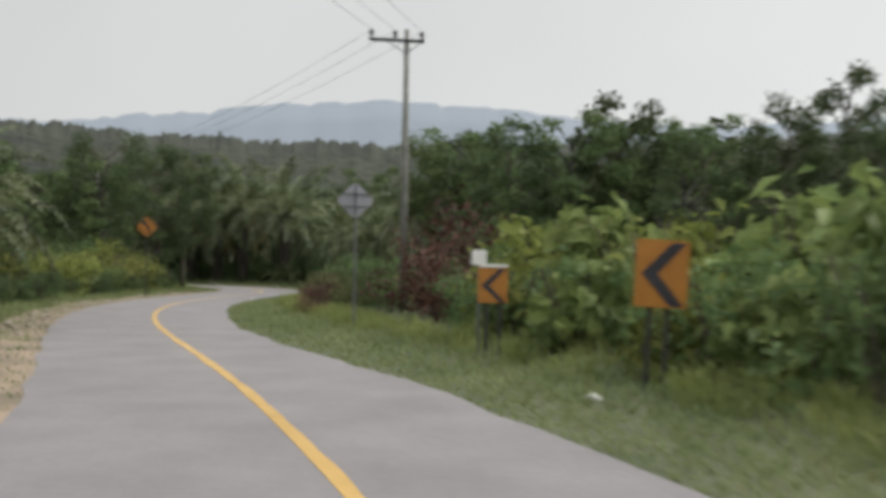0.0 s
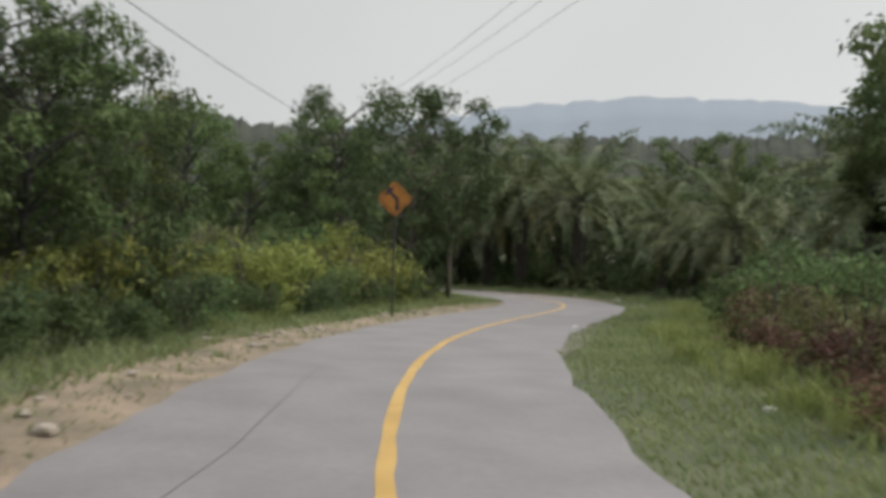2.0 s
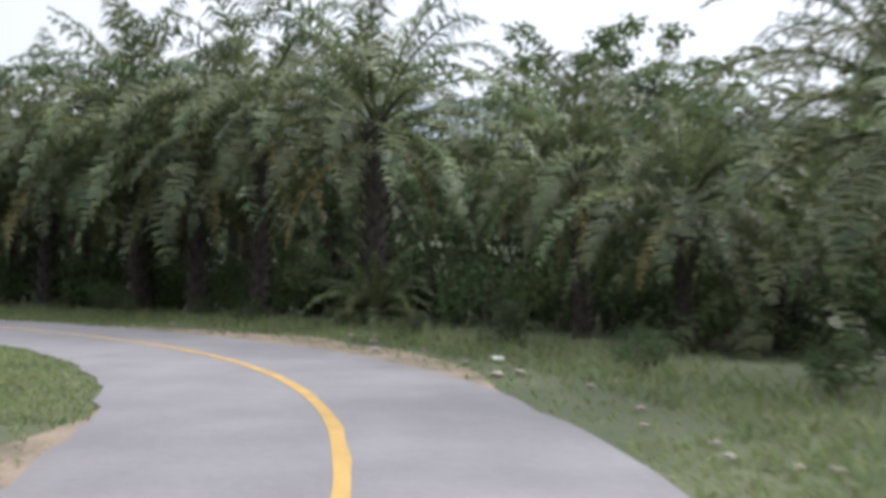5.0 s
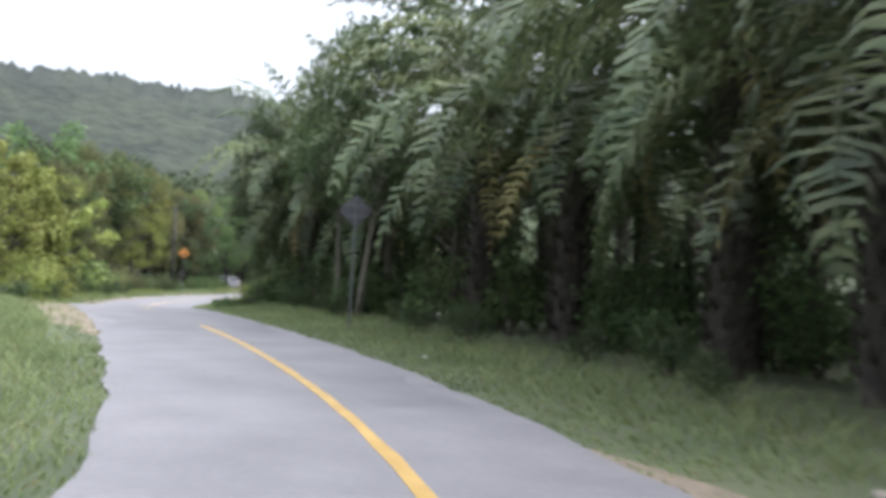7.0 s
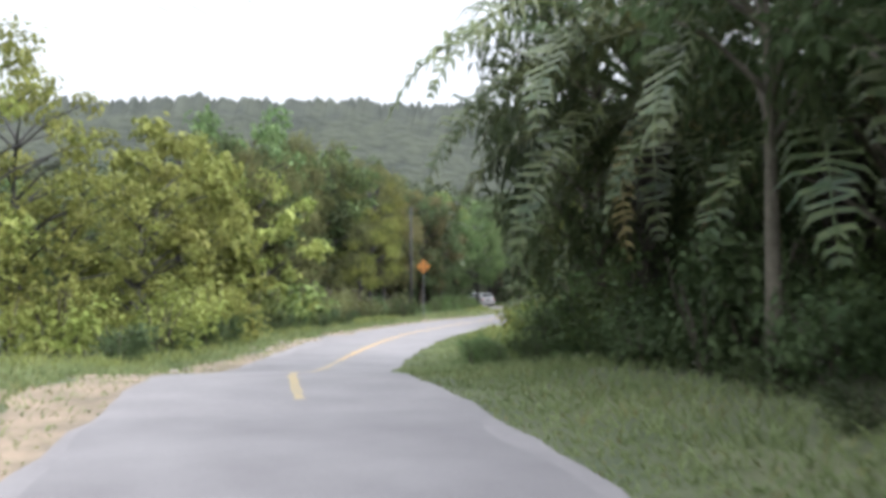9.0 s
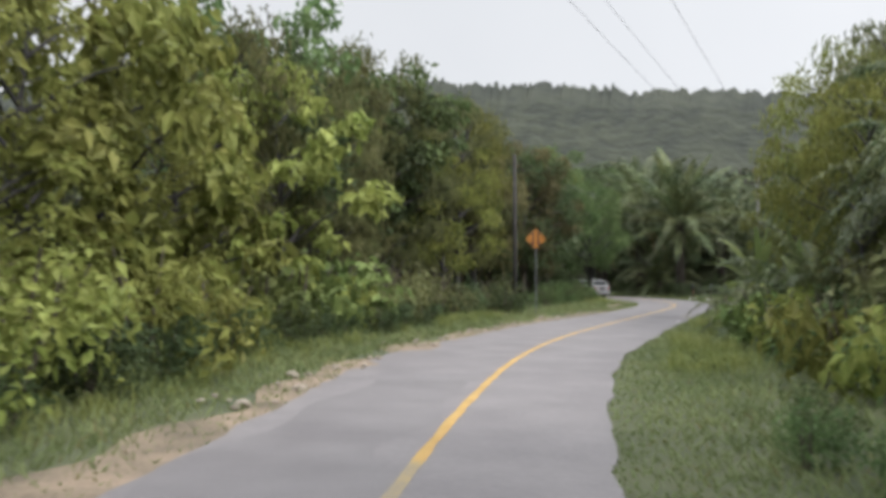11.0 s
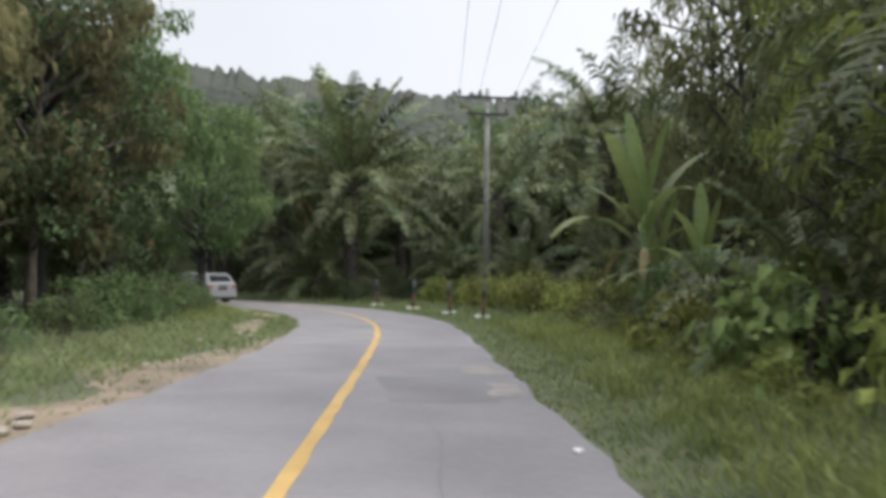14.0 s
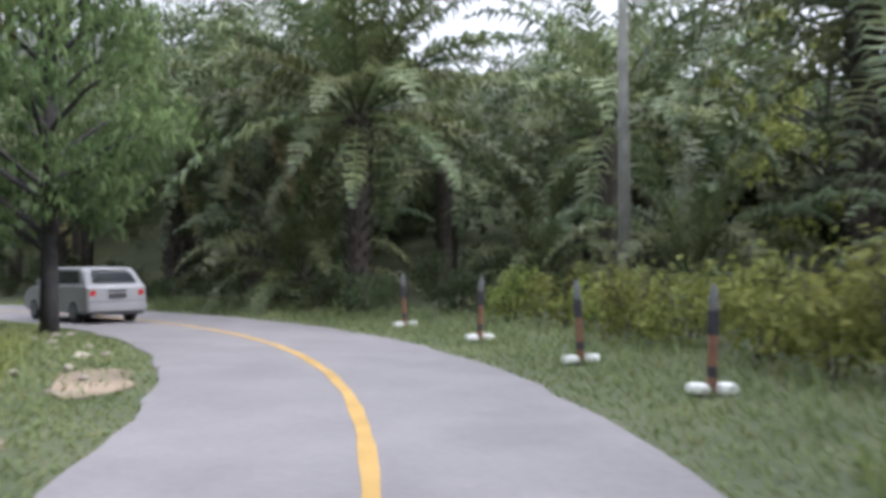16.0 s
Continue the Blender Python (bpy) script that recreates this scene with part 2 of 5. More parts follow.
def lay_out():
    """Points and headings of the centre line every half metre."""
    s_heads = [STEP * i for i in range(-len(BACK), len(HEADINGS) + len(AHEAD))]
    heads = BACK[::-1] + HEADINGS + AHEAD
    s = np.arange(s_heads[0], s_heads[-1] + 0.25, 0.5)
    a = np.radians(np.interp(s, s_heads, heads))
    k = np.ones(9) / 9
    a = np.convolve(np.pad(a, 4, mode="edge"), k, mode="valid")
    x = np.concatenate([[0], np.cumsum(-np.sin((a[1:] + a[:-1]) / 2) * 0.5)])
    y = np.concatenate([[0], np.cumsum(np.cos((a[1:] + a[:-1]) / 2) * 0.5)])
    i = int(np.argmin(np.abs(s)))
    return s, x - x[i] + ROAD_START[0], y - y[i] + ROAD_START[1], a


RS, RX, RY, RA = lay_out()
LINE = np.stack([RX, RY], 1)


def on_road(s, lat):
    """Plan point at distance s along the road and lat metres to its left, and the road's heading."""
    x, y, a = (float(np.interp(s, RS, q)) for q in (RX, RY, RA))
    return x - math.cos(a) * lat, y - math.sin(a) * lat, a


def off_road(x, y):
    """Distance of plan points from the centre line."""
    p = np.stack([np.ravel(x), np.ravel(y)], 1)
    d = np.full(len(p), 1e9)
    for i in range(0, len(LINE), 4):
        d = np.minimum(d, np.hypot(p[:, 0] - LINE[i, 0], p[:, 1] - LINE[i, 1]))
    return d.reshape(np.shape(x))


def ease(v, a, b):
    u = np.clip((v - a) / (b - a), 0, 1)
    return u * u * (3 - 2 * u)


MID = on_road(108, 0)


def level(x, y):
    """The road comes over a low crest and settles 0.9 m lower beyond it."""
    u = (np.asarray(x, float) - MID[0]) * -math.sin(MID[2]) + (np.asarray(y, float) - MID[1]) * math.cos(MID[2])
    return -0.9 * ease(u, -7.0, 7.0)


def ground_height(x, y):
    """A flat road bed with slightly raised verges, then slopes that climb to wooded hills."""
    x, y = np.asarray(x, float), np.asarray(y, float)
    d = off_road(x, y)
    rough = 0.06 * np.sin(x * 0.9 + 1.3 * np.sin(y * 0.37)) * np.sin(y * 0.8 + 0.7)
    verge = -0.025 + 0.105 * ease(d, 3.2, 6.0) + rough * ease(d, 3.5, 6)
    swell = 1 + 0.16 * np.sin(x * 0.017 + 0.6) + 0.12 * np.sin(y * 0.021 + x * 0.009)
    north_west = -0.75 * x + 0.66 * y
    shoulder = (8 + 8 * (1 - ease(y, 158, 196))) * ease(north_west, 186, 245)
    hill = 21 * ease(d, 24, 190) * swell + 0.05 * np.clip(d - 170, 0, 500)
    hill = np.maximum(hill, shoulder * ease(d, 10, 45))
    return verge + hill + level(x, y)


def height_at(x, y):
    return float(ground_height(np.array([x]), np.array([y]))[0])


# ---- mesh helpers ----


def solid(name, vf, material, smooth=False):
    v, f = vf
    me = bpy.data.meshes.new(name)
    me.from_pydata([tuple(p) for p in v], [], [tuple(int(i) for i in q) for q in f])
    me.materials.append(material)
    if smooth:
        me.shade_smooth()
    return me


def part(name, vf, material, parent, label="", smooth=False):
    """Link one mesh under a thing or a part."""
    me = vf if isinstance(vf, bpy.types.Mesh) else solid(name, vf, material, smooth)
    ob = new(name, me)
    ob.parent = parent
    return tagged(ob, label)


def thing(name, label, category, group="", kind="", m=None):
    ob = tagged(new(name), label, category, group, kind)
    ob.empty_display_size = 0.3
    if m is not None:
        ob.matrix_basis = m
    return ob


def joined(*pieces):
    v, f, n = [], [], 0
    for pv, pf in pieces:
        pv = np.asarray(pv, float)
        v.append(pv)
        f += [tuple(i + n for i in q) for q in pf]
        n += len(pv)
    return np.concatenate(v), f


def moved(vf, m):
    v = np.asarray(vf[0], float)
    r, t = np.array(m.to_3x3()), np.array(m.translation)
    return v @ r.T + t, vf[1]


def box(sx, sy, sz, x=0, y=0, z=0, bevel=0.0):
    """A box round (x, y, z), its edges chamfered."""
    if bevel <= 0:
        v = [(x + i * sx / 2, y + j * sy / 2, z + k * sz / 2) for i in (-1, 1) for j in (-1, 1) for k in (-1, 1)]
        return np.array(v), [(0, 1, 3, 2), (4, 6, 7, 5), (0, 4, 5, 1), (2, 3, 7, 6), (0, 2, 6, 4), (1, 5, 7, 3)]
    bm = bmesh.new()
    bmesh.ops.create_cube(bm, size=1)
    for q in bm.verts:
        q.co = (q.co.x * sx, q.co.y * sy, q.co.z * sz)
    bmesh.ops.bevel(bm, geom=list(bm.edges), offset=bevel, segments=2, affect="EDGES")
    bm.verts.index_update()
    v = np.array([q.co[:] for q in bm.verts]) + (x, y, z)
    f = [tuple(q.index for q in face.verts) for face in bm.faces]
    bm.free()
    return v, f


def tube(points, radii, sides=8, cap=True):
    """A tapered tube along points."""
    pts = [Vector(p) for p in points]
    v, f = [], []
    for i, p in enumerate(pts):
        d = (pts[min(i + 1, len(pts) - 1)] - pts[max(i - 1, 0)]).normalized()
        a = d.orthogonal().normalized() if abs(d.z) > 0.99 else d.cross(Vector((0, 0, 1))).normalized()
        b = d.cross(a)
        for k in range(sides):
            w = 2 * math.pi * k / sides
            v.append(p + (a * math.cos(w) + b * math.sin(w)) * radii[i])
    for i in range(len(pts) - 1):
        for k in range(sides):
            q = (k + 1) % sides
            f.append((i * sides + k, i * sides + q, (i + 1) * sides + q, (i + 1) * sides + k))
    if cap:
        f.append(tuple(range(sides))[::-1])
        f.append(tuple(range((len(pts) - 1) * sides, len(pts) * sides)))
    return np.array([tuple(q) for q in v]), f


def unit(a):
    return a / np.maximum(np.linalg.norm(a, axis=1, keepdims=True), 1e-9)


def leaves(rng, at, facing, size, slim=0.5, droop=0.3, jitter=0.55):
    """Folded, pointed leaves at places, each with the way that it faces."""
    n = len(at)
    nor = unit(facing + rng.normal(0, jitter, (n, 3)))
    along = unit(np.cross(nor, rng.normal(0, 1, (n, 3))) + np.array([0, 0, -droop]))
    side = unit(np.cross(along, nor))
    L = (size * rng.uniform(0.65, 1.35, n))[:, None]
    base = at
    tip = at + along * L - np.array([0, 0, 1]) * L * droop * 0.3
    mid = at + along * L * 0.45
    fold = nor * L * 0.12
    v = np.stack([base, mid + side * L * slim / 2 + fold, tip, mid - side * L * slim / 2 + fold], 1).reshape(-1, 3)
    k = np.arange(n)[:, None] * 4
    f = np.concatenate([k + [0, 1, 2], k + [0, 2, 3]], 1).reshape(-1, 3)
    return v, f.tolist()


def lumps(rng, spots, per, size, slim=0.5, droop=0.3, shell=0.55):
    """Leaves gathered in uneven clumps: spots are (x, y, z, radius, flatness)."""
    at, out = [], []
    for x, y, z, r, flat in spots:
        n = max(8, int(per * r * r))
        d = unit(rng.normal(0, 1, (n, 3)))
        k = rng.uniform(shell, 1.0, n)[:, None] * rng.normal(1, 0.12, n)[:, None]
        at.append(np.array([x, y, z]) + d * k * r * np.array([1, 1, flat]))
        out.append(d + np.array([0, 0, 0.55]))
    at, out = np.concatenate(at), np.concatenate(out)
    keep = at[:, 2] > 0.02
    return leaves(rng, at[keep], out[keep], size, slim, droop)


def ribbon(s_values, left, right, z=0.0, thick=0.0, drape=False):
    """A strip along the road between two offsets, which may be functions of s; with thickness it is a slab."""
    v, f = [], []
    for s in s_values:
        for q in (left, right):
            lat = q(s) if callable(q) else q
            x, y, _ = on_road(s, lat)
            v.append((x, y, z + (height_at(x, y) if drape else float(level(x, y)))))
    n = len(s_values)
    f = [(2 * i, 2 * i + 1, 2 * i + 3, 2 * i + 2) for i in range(n - 1)]
    if thick:
        m = len(v)
        v += [(x, y, q - thick) for x, y, q in v]
        f += [(m + 2 * i, 2 * i, 2 * i + 2, m + 2 * i + 2) for i in range(n - 1)]
        f += [(2 * i + 1, m + 2 * i + 1, m + 2 * i + 3, 2 * i + 3) for i in range(n - 1)]
    return np.array(v), f


def wobble(seed, size):
    r = np.random.default_rng(seed)
    p, w = r.uniform(0, 6.28, 4), r.uniform(0.25, 1.9, 4)
    return lambda s: size * float(np.sin(s * w + p).sum()) / 2


# ---- ground ----


def spaced(lo, hi, step, far):
    mid = np.arange(lo, hi + step / 2, step)
    grow, out = step, []
    while sum(out) < far:
        grow *= 1.22
        out.append(grow)
    out = np.cumsum(out)
    return np.concatenate([lo - out[::-1], mid, hi + out])


def build_ground():
    gx, gy = spaced(-140, 30, 1.25, 3800), spaced(-30, 210, 1.25, 3800)
    X, Y = np.meshgrid(gx, gy)
    Z = ground_height(X, Y)
    n, m = len(gy), len(gx)
    v = np.stack([X, Y, Z], -1).reshape(-1, 3)
    f = [(i * m + j, i * m + j + 1, (i + 1) * m + j + 1, (i + 1) * m + j) for i in range(n - 1) for j in range(m - 1)]
    ob = new("ground", solid("ground", (v, f), SOIL, True))
    tagged(ob, "uneven grassy soil rising to wooded hills", "ground", kind="structure")


build_ground()


def left_edge(s):
    wide = np.interp(s, (0, 60, 72, 84, 92, 98, 110, 121, 129, 136, 145, 151, 156, 166, 174, 182, 190), (2.66, 2.55, 2.55, 2.9, 2.75, 2.5, 2.5, 2.85, 3.45, 2.95, 2.95, 2.5, 2.28, 2.28, 2.34, 2.45, 2.6))
    return float(wide) + 0.04 * math.sin(s * 1.7) + 0.03 * math.sin(s * 2.9 + 2) + 0.02 * math.sin(s * 5.3)


def right_edge(s):
    wide = np.interp(s, (3, 9, 15, 23, 58, 64, 70, 90, 98, 104, 120, 130, 137, 143, 152, 157, 163, 170, 180), (2.42, 1.98, 1.95, 2.35, 2.5, 2.4, 2.1, 2.1, 2.25, 2.1, 2.2, 2.5, 2.9, 2.75, 2.5, 2.36, 2.32, 2.45, 2.45))
    return -float(wide) + 0.04 * math.sin(s * 1.3 + 1) + 0.03 * math.sin(s * 2.6) + 0.02 * math.sin(s * 4.7)


along = np.arange(-40, 216, 0.75)
road = new("road", solid("road", ribbon(along, left_edge, right_edge, 0.0, 0.1), ASPHALT))
tagged(road, "worn pale grey asphalt road, winding", "road", kind="structure")


def line_edge(side, seed):
    w = wobble(seed, 0.012)
    return lambda s: side * (0.075) + w(s * 3)


part("centre_line", ribbon(np.arange(-38, 91.5, 0.5), line_edge(1, 3), line_edge(-1, 4), 0.005), YELLOW, road, "solid yellow painted line")
part("centre_line", ribbon(np.arange(117, 215, 0.5), line_edge(1, 5), line_edge(-1, 6), 0.005), YELLOW, road, "solid yellow painted line")
part("centre_line", ribbon(np.arange(99.5, 117.1, 0.5), line_edge(1, 8), line_edge(-1, 9), 0.005), FADED, road, "worn pale yellow painted line")
for s0, s1, a, b, seed in ((88.5, 98.5, 2.3, -1.9, 1), (112, 126, 2.4, 0.35, 2), (76, 80, -0.4, -1.7, 3), (150, 153, -0.5, -2.2, 5)):
    wa, wb = wobble(seed, 0.18), wobble(seed + 20, 0.18)
    part("asphalt_patch", ribbon(np.arange(s0, s1, 0.4), lambda s: a + wa(s), lambda s: b + wb(s), 0.004), PATCH, road, "darker repaired asphalt")
for s0, s1, lat, seed in ((138, 150, -1.15, 7), (157, 164, -1.5, 12), (14, 26, 1.35, 15)):
    w = wobble(seed, 0.12)
    part("tar_crack", ribbon(np.arange(s0, s1, 0.3), lambda s: lat + w(s) + 0.007, lambda s: lat + w(s) - 0.007, 0.006), DARKMARK, road)

# irregular dark streaks across the right lane, in the same colour as the cracks
for s0, a, b, seed in ((88.6, -0.5, -1.7, 41), (90.0, -0.9, -1.95, 42), (91.3, -0.2, -1.9, 43), (92.1, -1.2, -1.95, 44)):
    w = wobble(seed, 0.2)
    streak = [(s0 + 0.16 * math.sin(k * 0.7 + seed) + q * (0.05 + 0.09 * math.sin(k / 15 * math.pi)), a + (b - a) * k / 15 + 0.1 * w(k)) for k in range(16) for q in (-1, 1)]
    spots = [on_road(s, lat) for s, lat in streak]
    part("asphalt_patch", ([(x, y, 0.007 + float(level(x, y))) for x, y, _ in spots], [(2 * k, 2 * k + 1, 2 * k + 3, 2 * k + 2) for k in range(15)]), DARKMARK, road, "dark irregular streak across the lane")

for s0, a, b, seed in ((13.6, 2.4, 0.4, 61), (138.2, 2.7, 0.3, 66)):
    w = wobble(seed, 0.05)
    line = [on_road(s0 + w(k) + q * 0.009, a + (b - a) * k / 23) for k in range(24) for q in (-1, 1)]
    part("tar_crack", ([(x, y, 0.006 + float(level(x, y))) for x, y, _ in line], [(2 * k, 2 * k + 1, 2 * k + 3, 2 * k + 2) for k in range(23)]), DARKMARK, road)
for s0, s1, a, b, seed in ((150.6, 152.2, -2.0, -2.36, 51), (153.0, 154.6, -1.75, -2.2, 52)):
    wa, wb = wobble(seed, 0.1), wobble(seed + 20, 0.1)
    part("asphalt_patch", ribbon(np.arange(s0, s1, 0.2), lambda s: a + wa(3 * s), lambda s: b + wb(3 * s), 0.008), WORN, road, "pale broken spot at the asphalt's edge")

# pale dirt beside the asphalt
for name_s, s0, s1, a, b, seed in (("left", -20, 57, 4.2, 2.3, 31), ("left", 82, 126, 3.9, 2.2, 32), ("left", 112, 163, 3.7, 2.2, 33),
                                   ("right", 50, 76, -1.7, -3.6, 34), ("right", 24, 46, -1.9, -3.1, 35)):
    wa, lie = wobble(seed, 0.35 if a > 0 else 0.15), 0.01 + 0.003 * (seed - 31)
    edge = lambda s, s0=s0, s1=s1: float(ease(s, s0, s0 + 12) * (1 - ease(s, s1 - 10, s1)))
    if name_s == "left":
        material = DIRT
        vf = ribbon(np.arange(s0, s1, 0.5), lambda s: b + 0.1 + (a - b + wa(s)) * edge(s), lambda s: b, lie, drape=True)
    else:
        material = GRAVEL if s0 < 40 else DIRT
        vf = ribbon(np.arange(s0, s1, 0.5), lambda s: a, lambda s: a - 0.1 + (b - a + wa(s)) * edge(s), lie, drape=True)
    tagged(new("dirt_shoulder", solid("dirt_shoulder", vf, material)), "pale bare dirt along the road's edge", "dirt", kind="structure")


for s0, s1, lat, half, seed in ((162.6, 169.4, 3.62, 0.42, 71), (171.0, 174.6, 3.2, 0.5, 72)):
    wa, wb = wobble(seed, 0.16), wobble(seed + 20, 0.16)
    swell = lambda s, s0=s0, s1=s1: max(0.0, math.sin((s - s0) / (s1 - s0) * math.pi)) ** 0.5
    patch = ribbon(np.arange(s0, s1, 0.25), lambda s: lat + (half + wa(2 * s)) * swell(s), lambda s: lat - 0.02 - (half + wb(2 * s)) * swell(s), 0.03, drape=True)
    tagged(new("dirt_patch", solid("dirt_patch", patch, DIRT)), "bare pinkish dirt patch worn into the grass", "dirt", kind="structure")


def build_mountains():
    """A wooded ridge with a skyline of treetops, and a mountain behind it, paler by its painted haze."""
    rng = np.random.default_rng(5)
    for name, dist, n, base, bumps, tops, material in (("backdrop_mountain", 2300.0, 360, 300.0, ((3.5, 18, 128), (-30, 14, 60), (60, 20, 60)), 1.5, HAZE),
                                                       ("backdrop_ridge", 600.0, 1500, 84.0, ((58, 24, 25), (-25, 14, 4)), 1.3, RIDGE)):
        v, f = [], []
        yaws = np.linspace(-80, 120, n)
        ph = rng.uniform(0, 6.28, 4)
        steps = ((0.7, 0.0), (0.76, 0.22), (0.82, 0.42), (0.88, 0.62), (0.94, 0.82), (1.0, 1.0), (1.2, 0.3))
        for yaw in yaws:
            z = base + sum(h * math.exp(-((yaw - c) / w) ** 2) for c, w, h in bumps)
            z += (3 * math.sin(yaw * 0.8 + ph[0]) + 2.5 * math.sin(yaw * 2.1 + ph[1]) + 2 * math.sin(yaw * 5.3 + ph[2])) * dist / 2300
            a = radians(yaw)
            for r, q in steps:
                lift = rng.normal(0, tops) if q == 1.0 else 0.0
                v.append((-math.sin(a) * dist * r, math.cos(a) * dist * r, z * q + lift))
        m = len(steps)
        for i in range(n - 1):
            for k in range(m - 1):
                f.append((i * m + k, i * m + m + k, i * m + m + k + 1, i * m + k + 1))
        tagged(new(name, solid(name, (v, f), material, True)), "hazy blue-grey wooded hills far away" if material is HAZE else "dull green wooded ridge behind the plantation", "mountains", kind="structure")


build_mountains()

# ---- plants: one of each kind, then copies ----
STORE = {}


def stash(key, ob):
    STORE.setdefault(key, []).append(ob)


PLACED = set()


def plant(key, x, y, scale=1.0, turn=None, tall=1.0, rng=random, lean=0.0):
    """Set a copy of a stored plant; the stored one itself takes the first place."""
    kinds = STORE[key]
    ob = kinds[rng.randrange(len(kinds))]
    turn = rng.uniform(0, 360) if turn is None else turn
    m = pose(x, y, height_at(x, y) - 0.03, lean, 0, turn) @ Matrix.Diagonal((scale, scale, scale * tall, 1))
    if ob.name not in PLACED:
        PLACED.add(ob.name)
        ob.matrix_basis = m
        return ob
    return copy_thing(ob, m @ Matrix.Diagonal((1 / ob.scale.x, 1 / ob.scale.y, 1 / ob.scale.z, 1)))


def make_bush(key, label, material, seed, size, slim=0.5, droop=0.3, per=130, spots=9, name="bush"):
    rng = np.random.default_rng(seed)
    ob = thing(name, label, "bush", group="roadside shrubs" if name == "shrub" else "roadside bushes")
    stems = []
    for i in range(5):
        a, r = rng.uniform(0, 6.28), rng.uniform(0.3, 1.0)
        stems.append(tube([(0.1 * math.cos(a), 0.1 * math.sin(a), -0.1), (0.5 * r * math.cos(a), 0.5 * r * math.sin(a), 0.9), (r * math.cos(a), r * math.sin(a), 1.8)], [0.04, 0.03, 0.012], 5))
    part("stem", joined(*stems), BARK, ob)
    pts = [(0, 0, 0.9, 1.05, 0.9)]
    for i in range(spots):
        a, r = rng.uniform(0, 6.28), rng.uniform(0.5, 1.15)
        z = rng.uniform(0.35, 2.0) * (1.25 - 0.4 * r)
        pts.append((r * math.cos(a), r * math.sin(a), z, rng.uniform(0.45, 0.8), rng.uniform(0.7, 1.0)))
    part("foliage", lumps(rng, pts, per, size, slim, droop, 0.35), material, ob)
    stash(key, ob)


def make_tree(key, label, material, seed, height, spread, size, per=70, spots=14, first=0.35, bark=BARK, trunk=0.14, droop=0.3, slim=0.5, lump=(0.7, 1.25), flat=(0.6, 0.9)):
    rng = np.random.default_rng(seed)
    ob = thing("tree", label, "tree", group="roadside trees")
    bend = rng.normal(0, 0.25, 2)
    tp = [(bend[0] * (k / 5) ** 2, bend[1] * (k / 5) ** 2, height * 0.86 * k / 5 - 0.1) for k in range(6)]
    part("trunk", tube(tp, [trunk * (1.25 - 0.2 * k) for k in range(6)], 8), bark, ob, smooth=True)
    pts, limbs = [], []
    for i in range(spots):
        q = first + (1 - first) * (i + rng.uniform(0, 1)) / spots
        a = i * 2.4 + rng.uniform(-0.5, 0.5)
        wide = spread * math.sin(math.pi * (0.14 + 0.74 * (q - first) / (1 - first))) ** 0.6 * rng.uniform(0.45, 1.1) + 0.1
        x, y, z = bend[0] * q * q + wide * math.cos(a), bend[1] * q * q + wide * math.sin(a), height * q
        pts.append((x, y, z, rng.uniform(*lump) * spread * 0.42, rng.uniform(*flat)))
        h0 = max(0.2 * height, z - 0.35 * wide - 0.6)
        c = min(h0 / (height * 0.86), 0.98) ** 2
        limbs.append(tube([(bend[0] * c, bend[1] * c, min(h0, height * 0.84)), ((x + bend[0] * c) / 2, (y + bend[1] * c) / 2, (z + min(h0, height * 0.84)) / 2 + 0.2), (x, y, z)], [trunk * 0.45, trunk * 0.28, 0.015], 5))
    part("limb", joined(*limbs), bark, ob)
    part("crown", lumps(rng, pts, per, size, slim, droop, 0.4), material, ob)
    stash(key, ob)


def frond_mesh(name, length, rise, fall, material, seed, width=1.0, pairs=34, wide=0.085):
    """One feather leaf: an arching midrib along +x with drooping leaflets in two ranks."""
    rng = np.random.default_rng(seed)
    n = 12
    pts, ang, p = [], rise, np.array([0.0, 0.0, 0.0])
    for i in range(n + 1):
        pts.append(p.copy())
        ang = rise - fall * ((i + 1) / n) ** 1.35
        p = p + np.array([math.cos(ang), 0, math.sin(ang)]) * length / n
    pts = np.array(pts)
    vf = [tube(pts, [0.055 * (1 - 0.9 * i / n) + 0.006 for i in range(n + 1)], 3, False)]
    u = np.sort(np.clip(np.linspace(0.14, 0.995, pairs) + rng.normal(0, 0.4 / pairs, pairs), 0.1, 0.998))
    base = np.stack([np.interp(u * n, np.arange(n + 1), pts[:, k]) for k in range(3)], 1)
    tan = unit(np.stack([np.interp(np.minimum(u * n + 0.5, n), np.arange(n + 1), pts[:, k]) for k in range(3)], 1) - np.stack([np.interp(np.maximum(u * n - 0.5, 0), np.arange(n + 1), pts[:, k]) for k in range(3)], 1))
    V, F = [], []
    for side in (-1, 1):
        L = width * np.sin(np.pi * (0.12 + 0.86 * u)) ** 0.7 * rng.uniform(0.75, 1.12, pairs)
        out = unit(np.array([0, side, 0])[None] + tan * 0.6 + np.array([0, 0, 0.25])[None] + rng.normal(0, 0.17, (pairs, 3)) + np.outer(rng.normal(0, 0.08, pairs), (0, 0, 1)))
        mid = base + out * (L * 0.55)[:, None]
        tip = mid + unit(out * 0.6 + np.array([0, 0, -0.8]) + rng.normal(0, 0.12, (pairs, 3))) * (L * 0.5)[:, None]
        w = wide * rng.uniform(0.7, 1.2, pairs)
        for i in range(pairs):
            k = len(V)
            V += [base[i] - tan[i] * w[i] / 2, base[i] + tan[i] * w[i] / 2, mid[i] + tan[i] * w[i] * 0.48, mid[i] - tan[i] * w[i] * 0.48, tip[i]]
            F += [(k, k + 1, k + 2, k + 3), (k + 3, k + 2, k + 4)]
    vf.append((np.array(V), F))
    return solid(name, joined(*vf), material)


FRONDS = {}
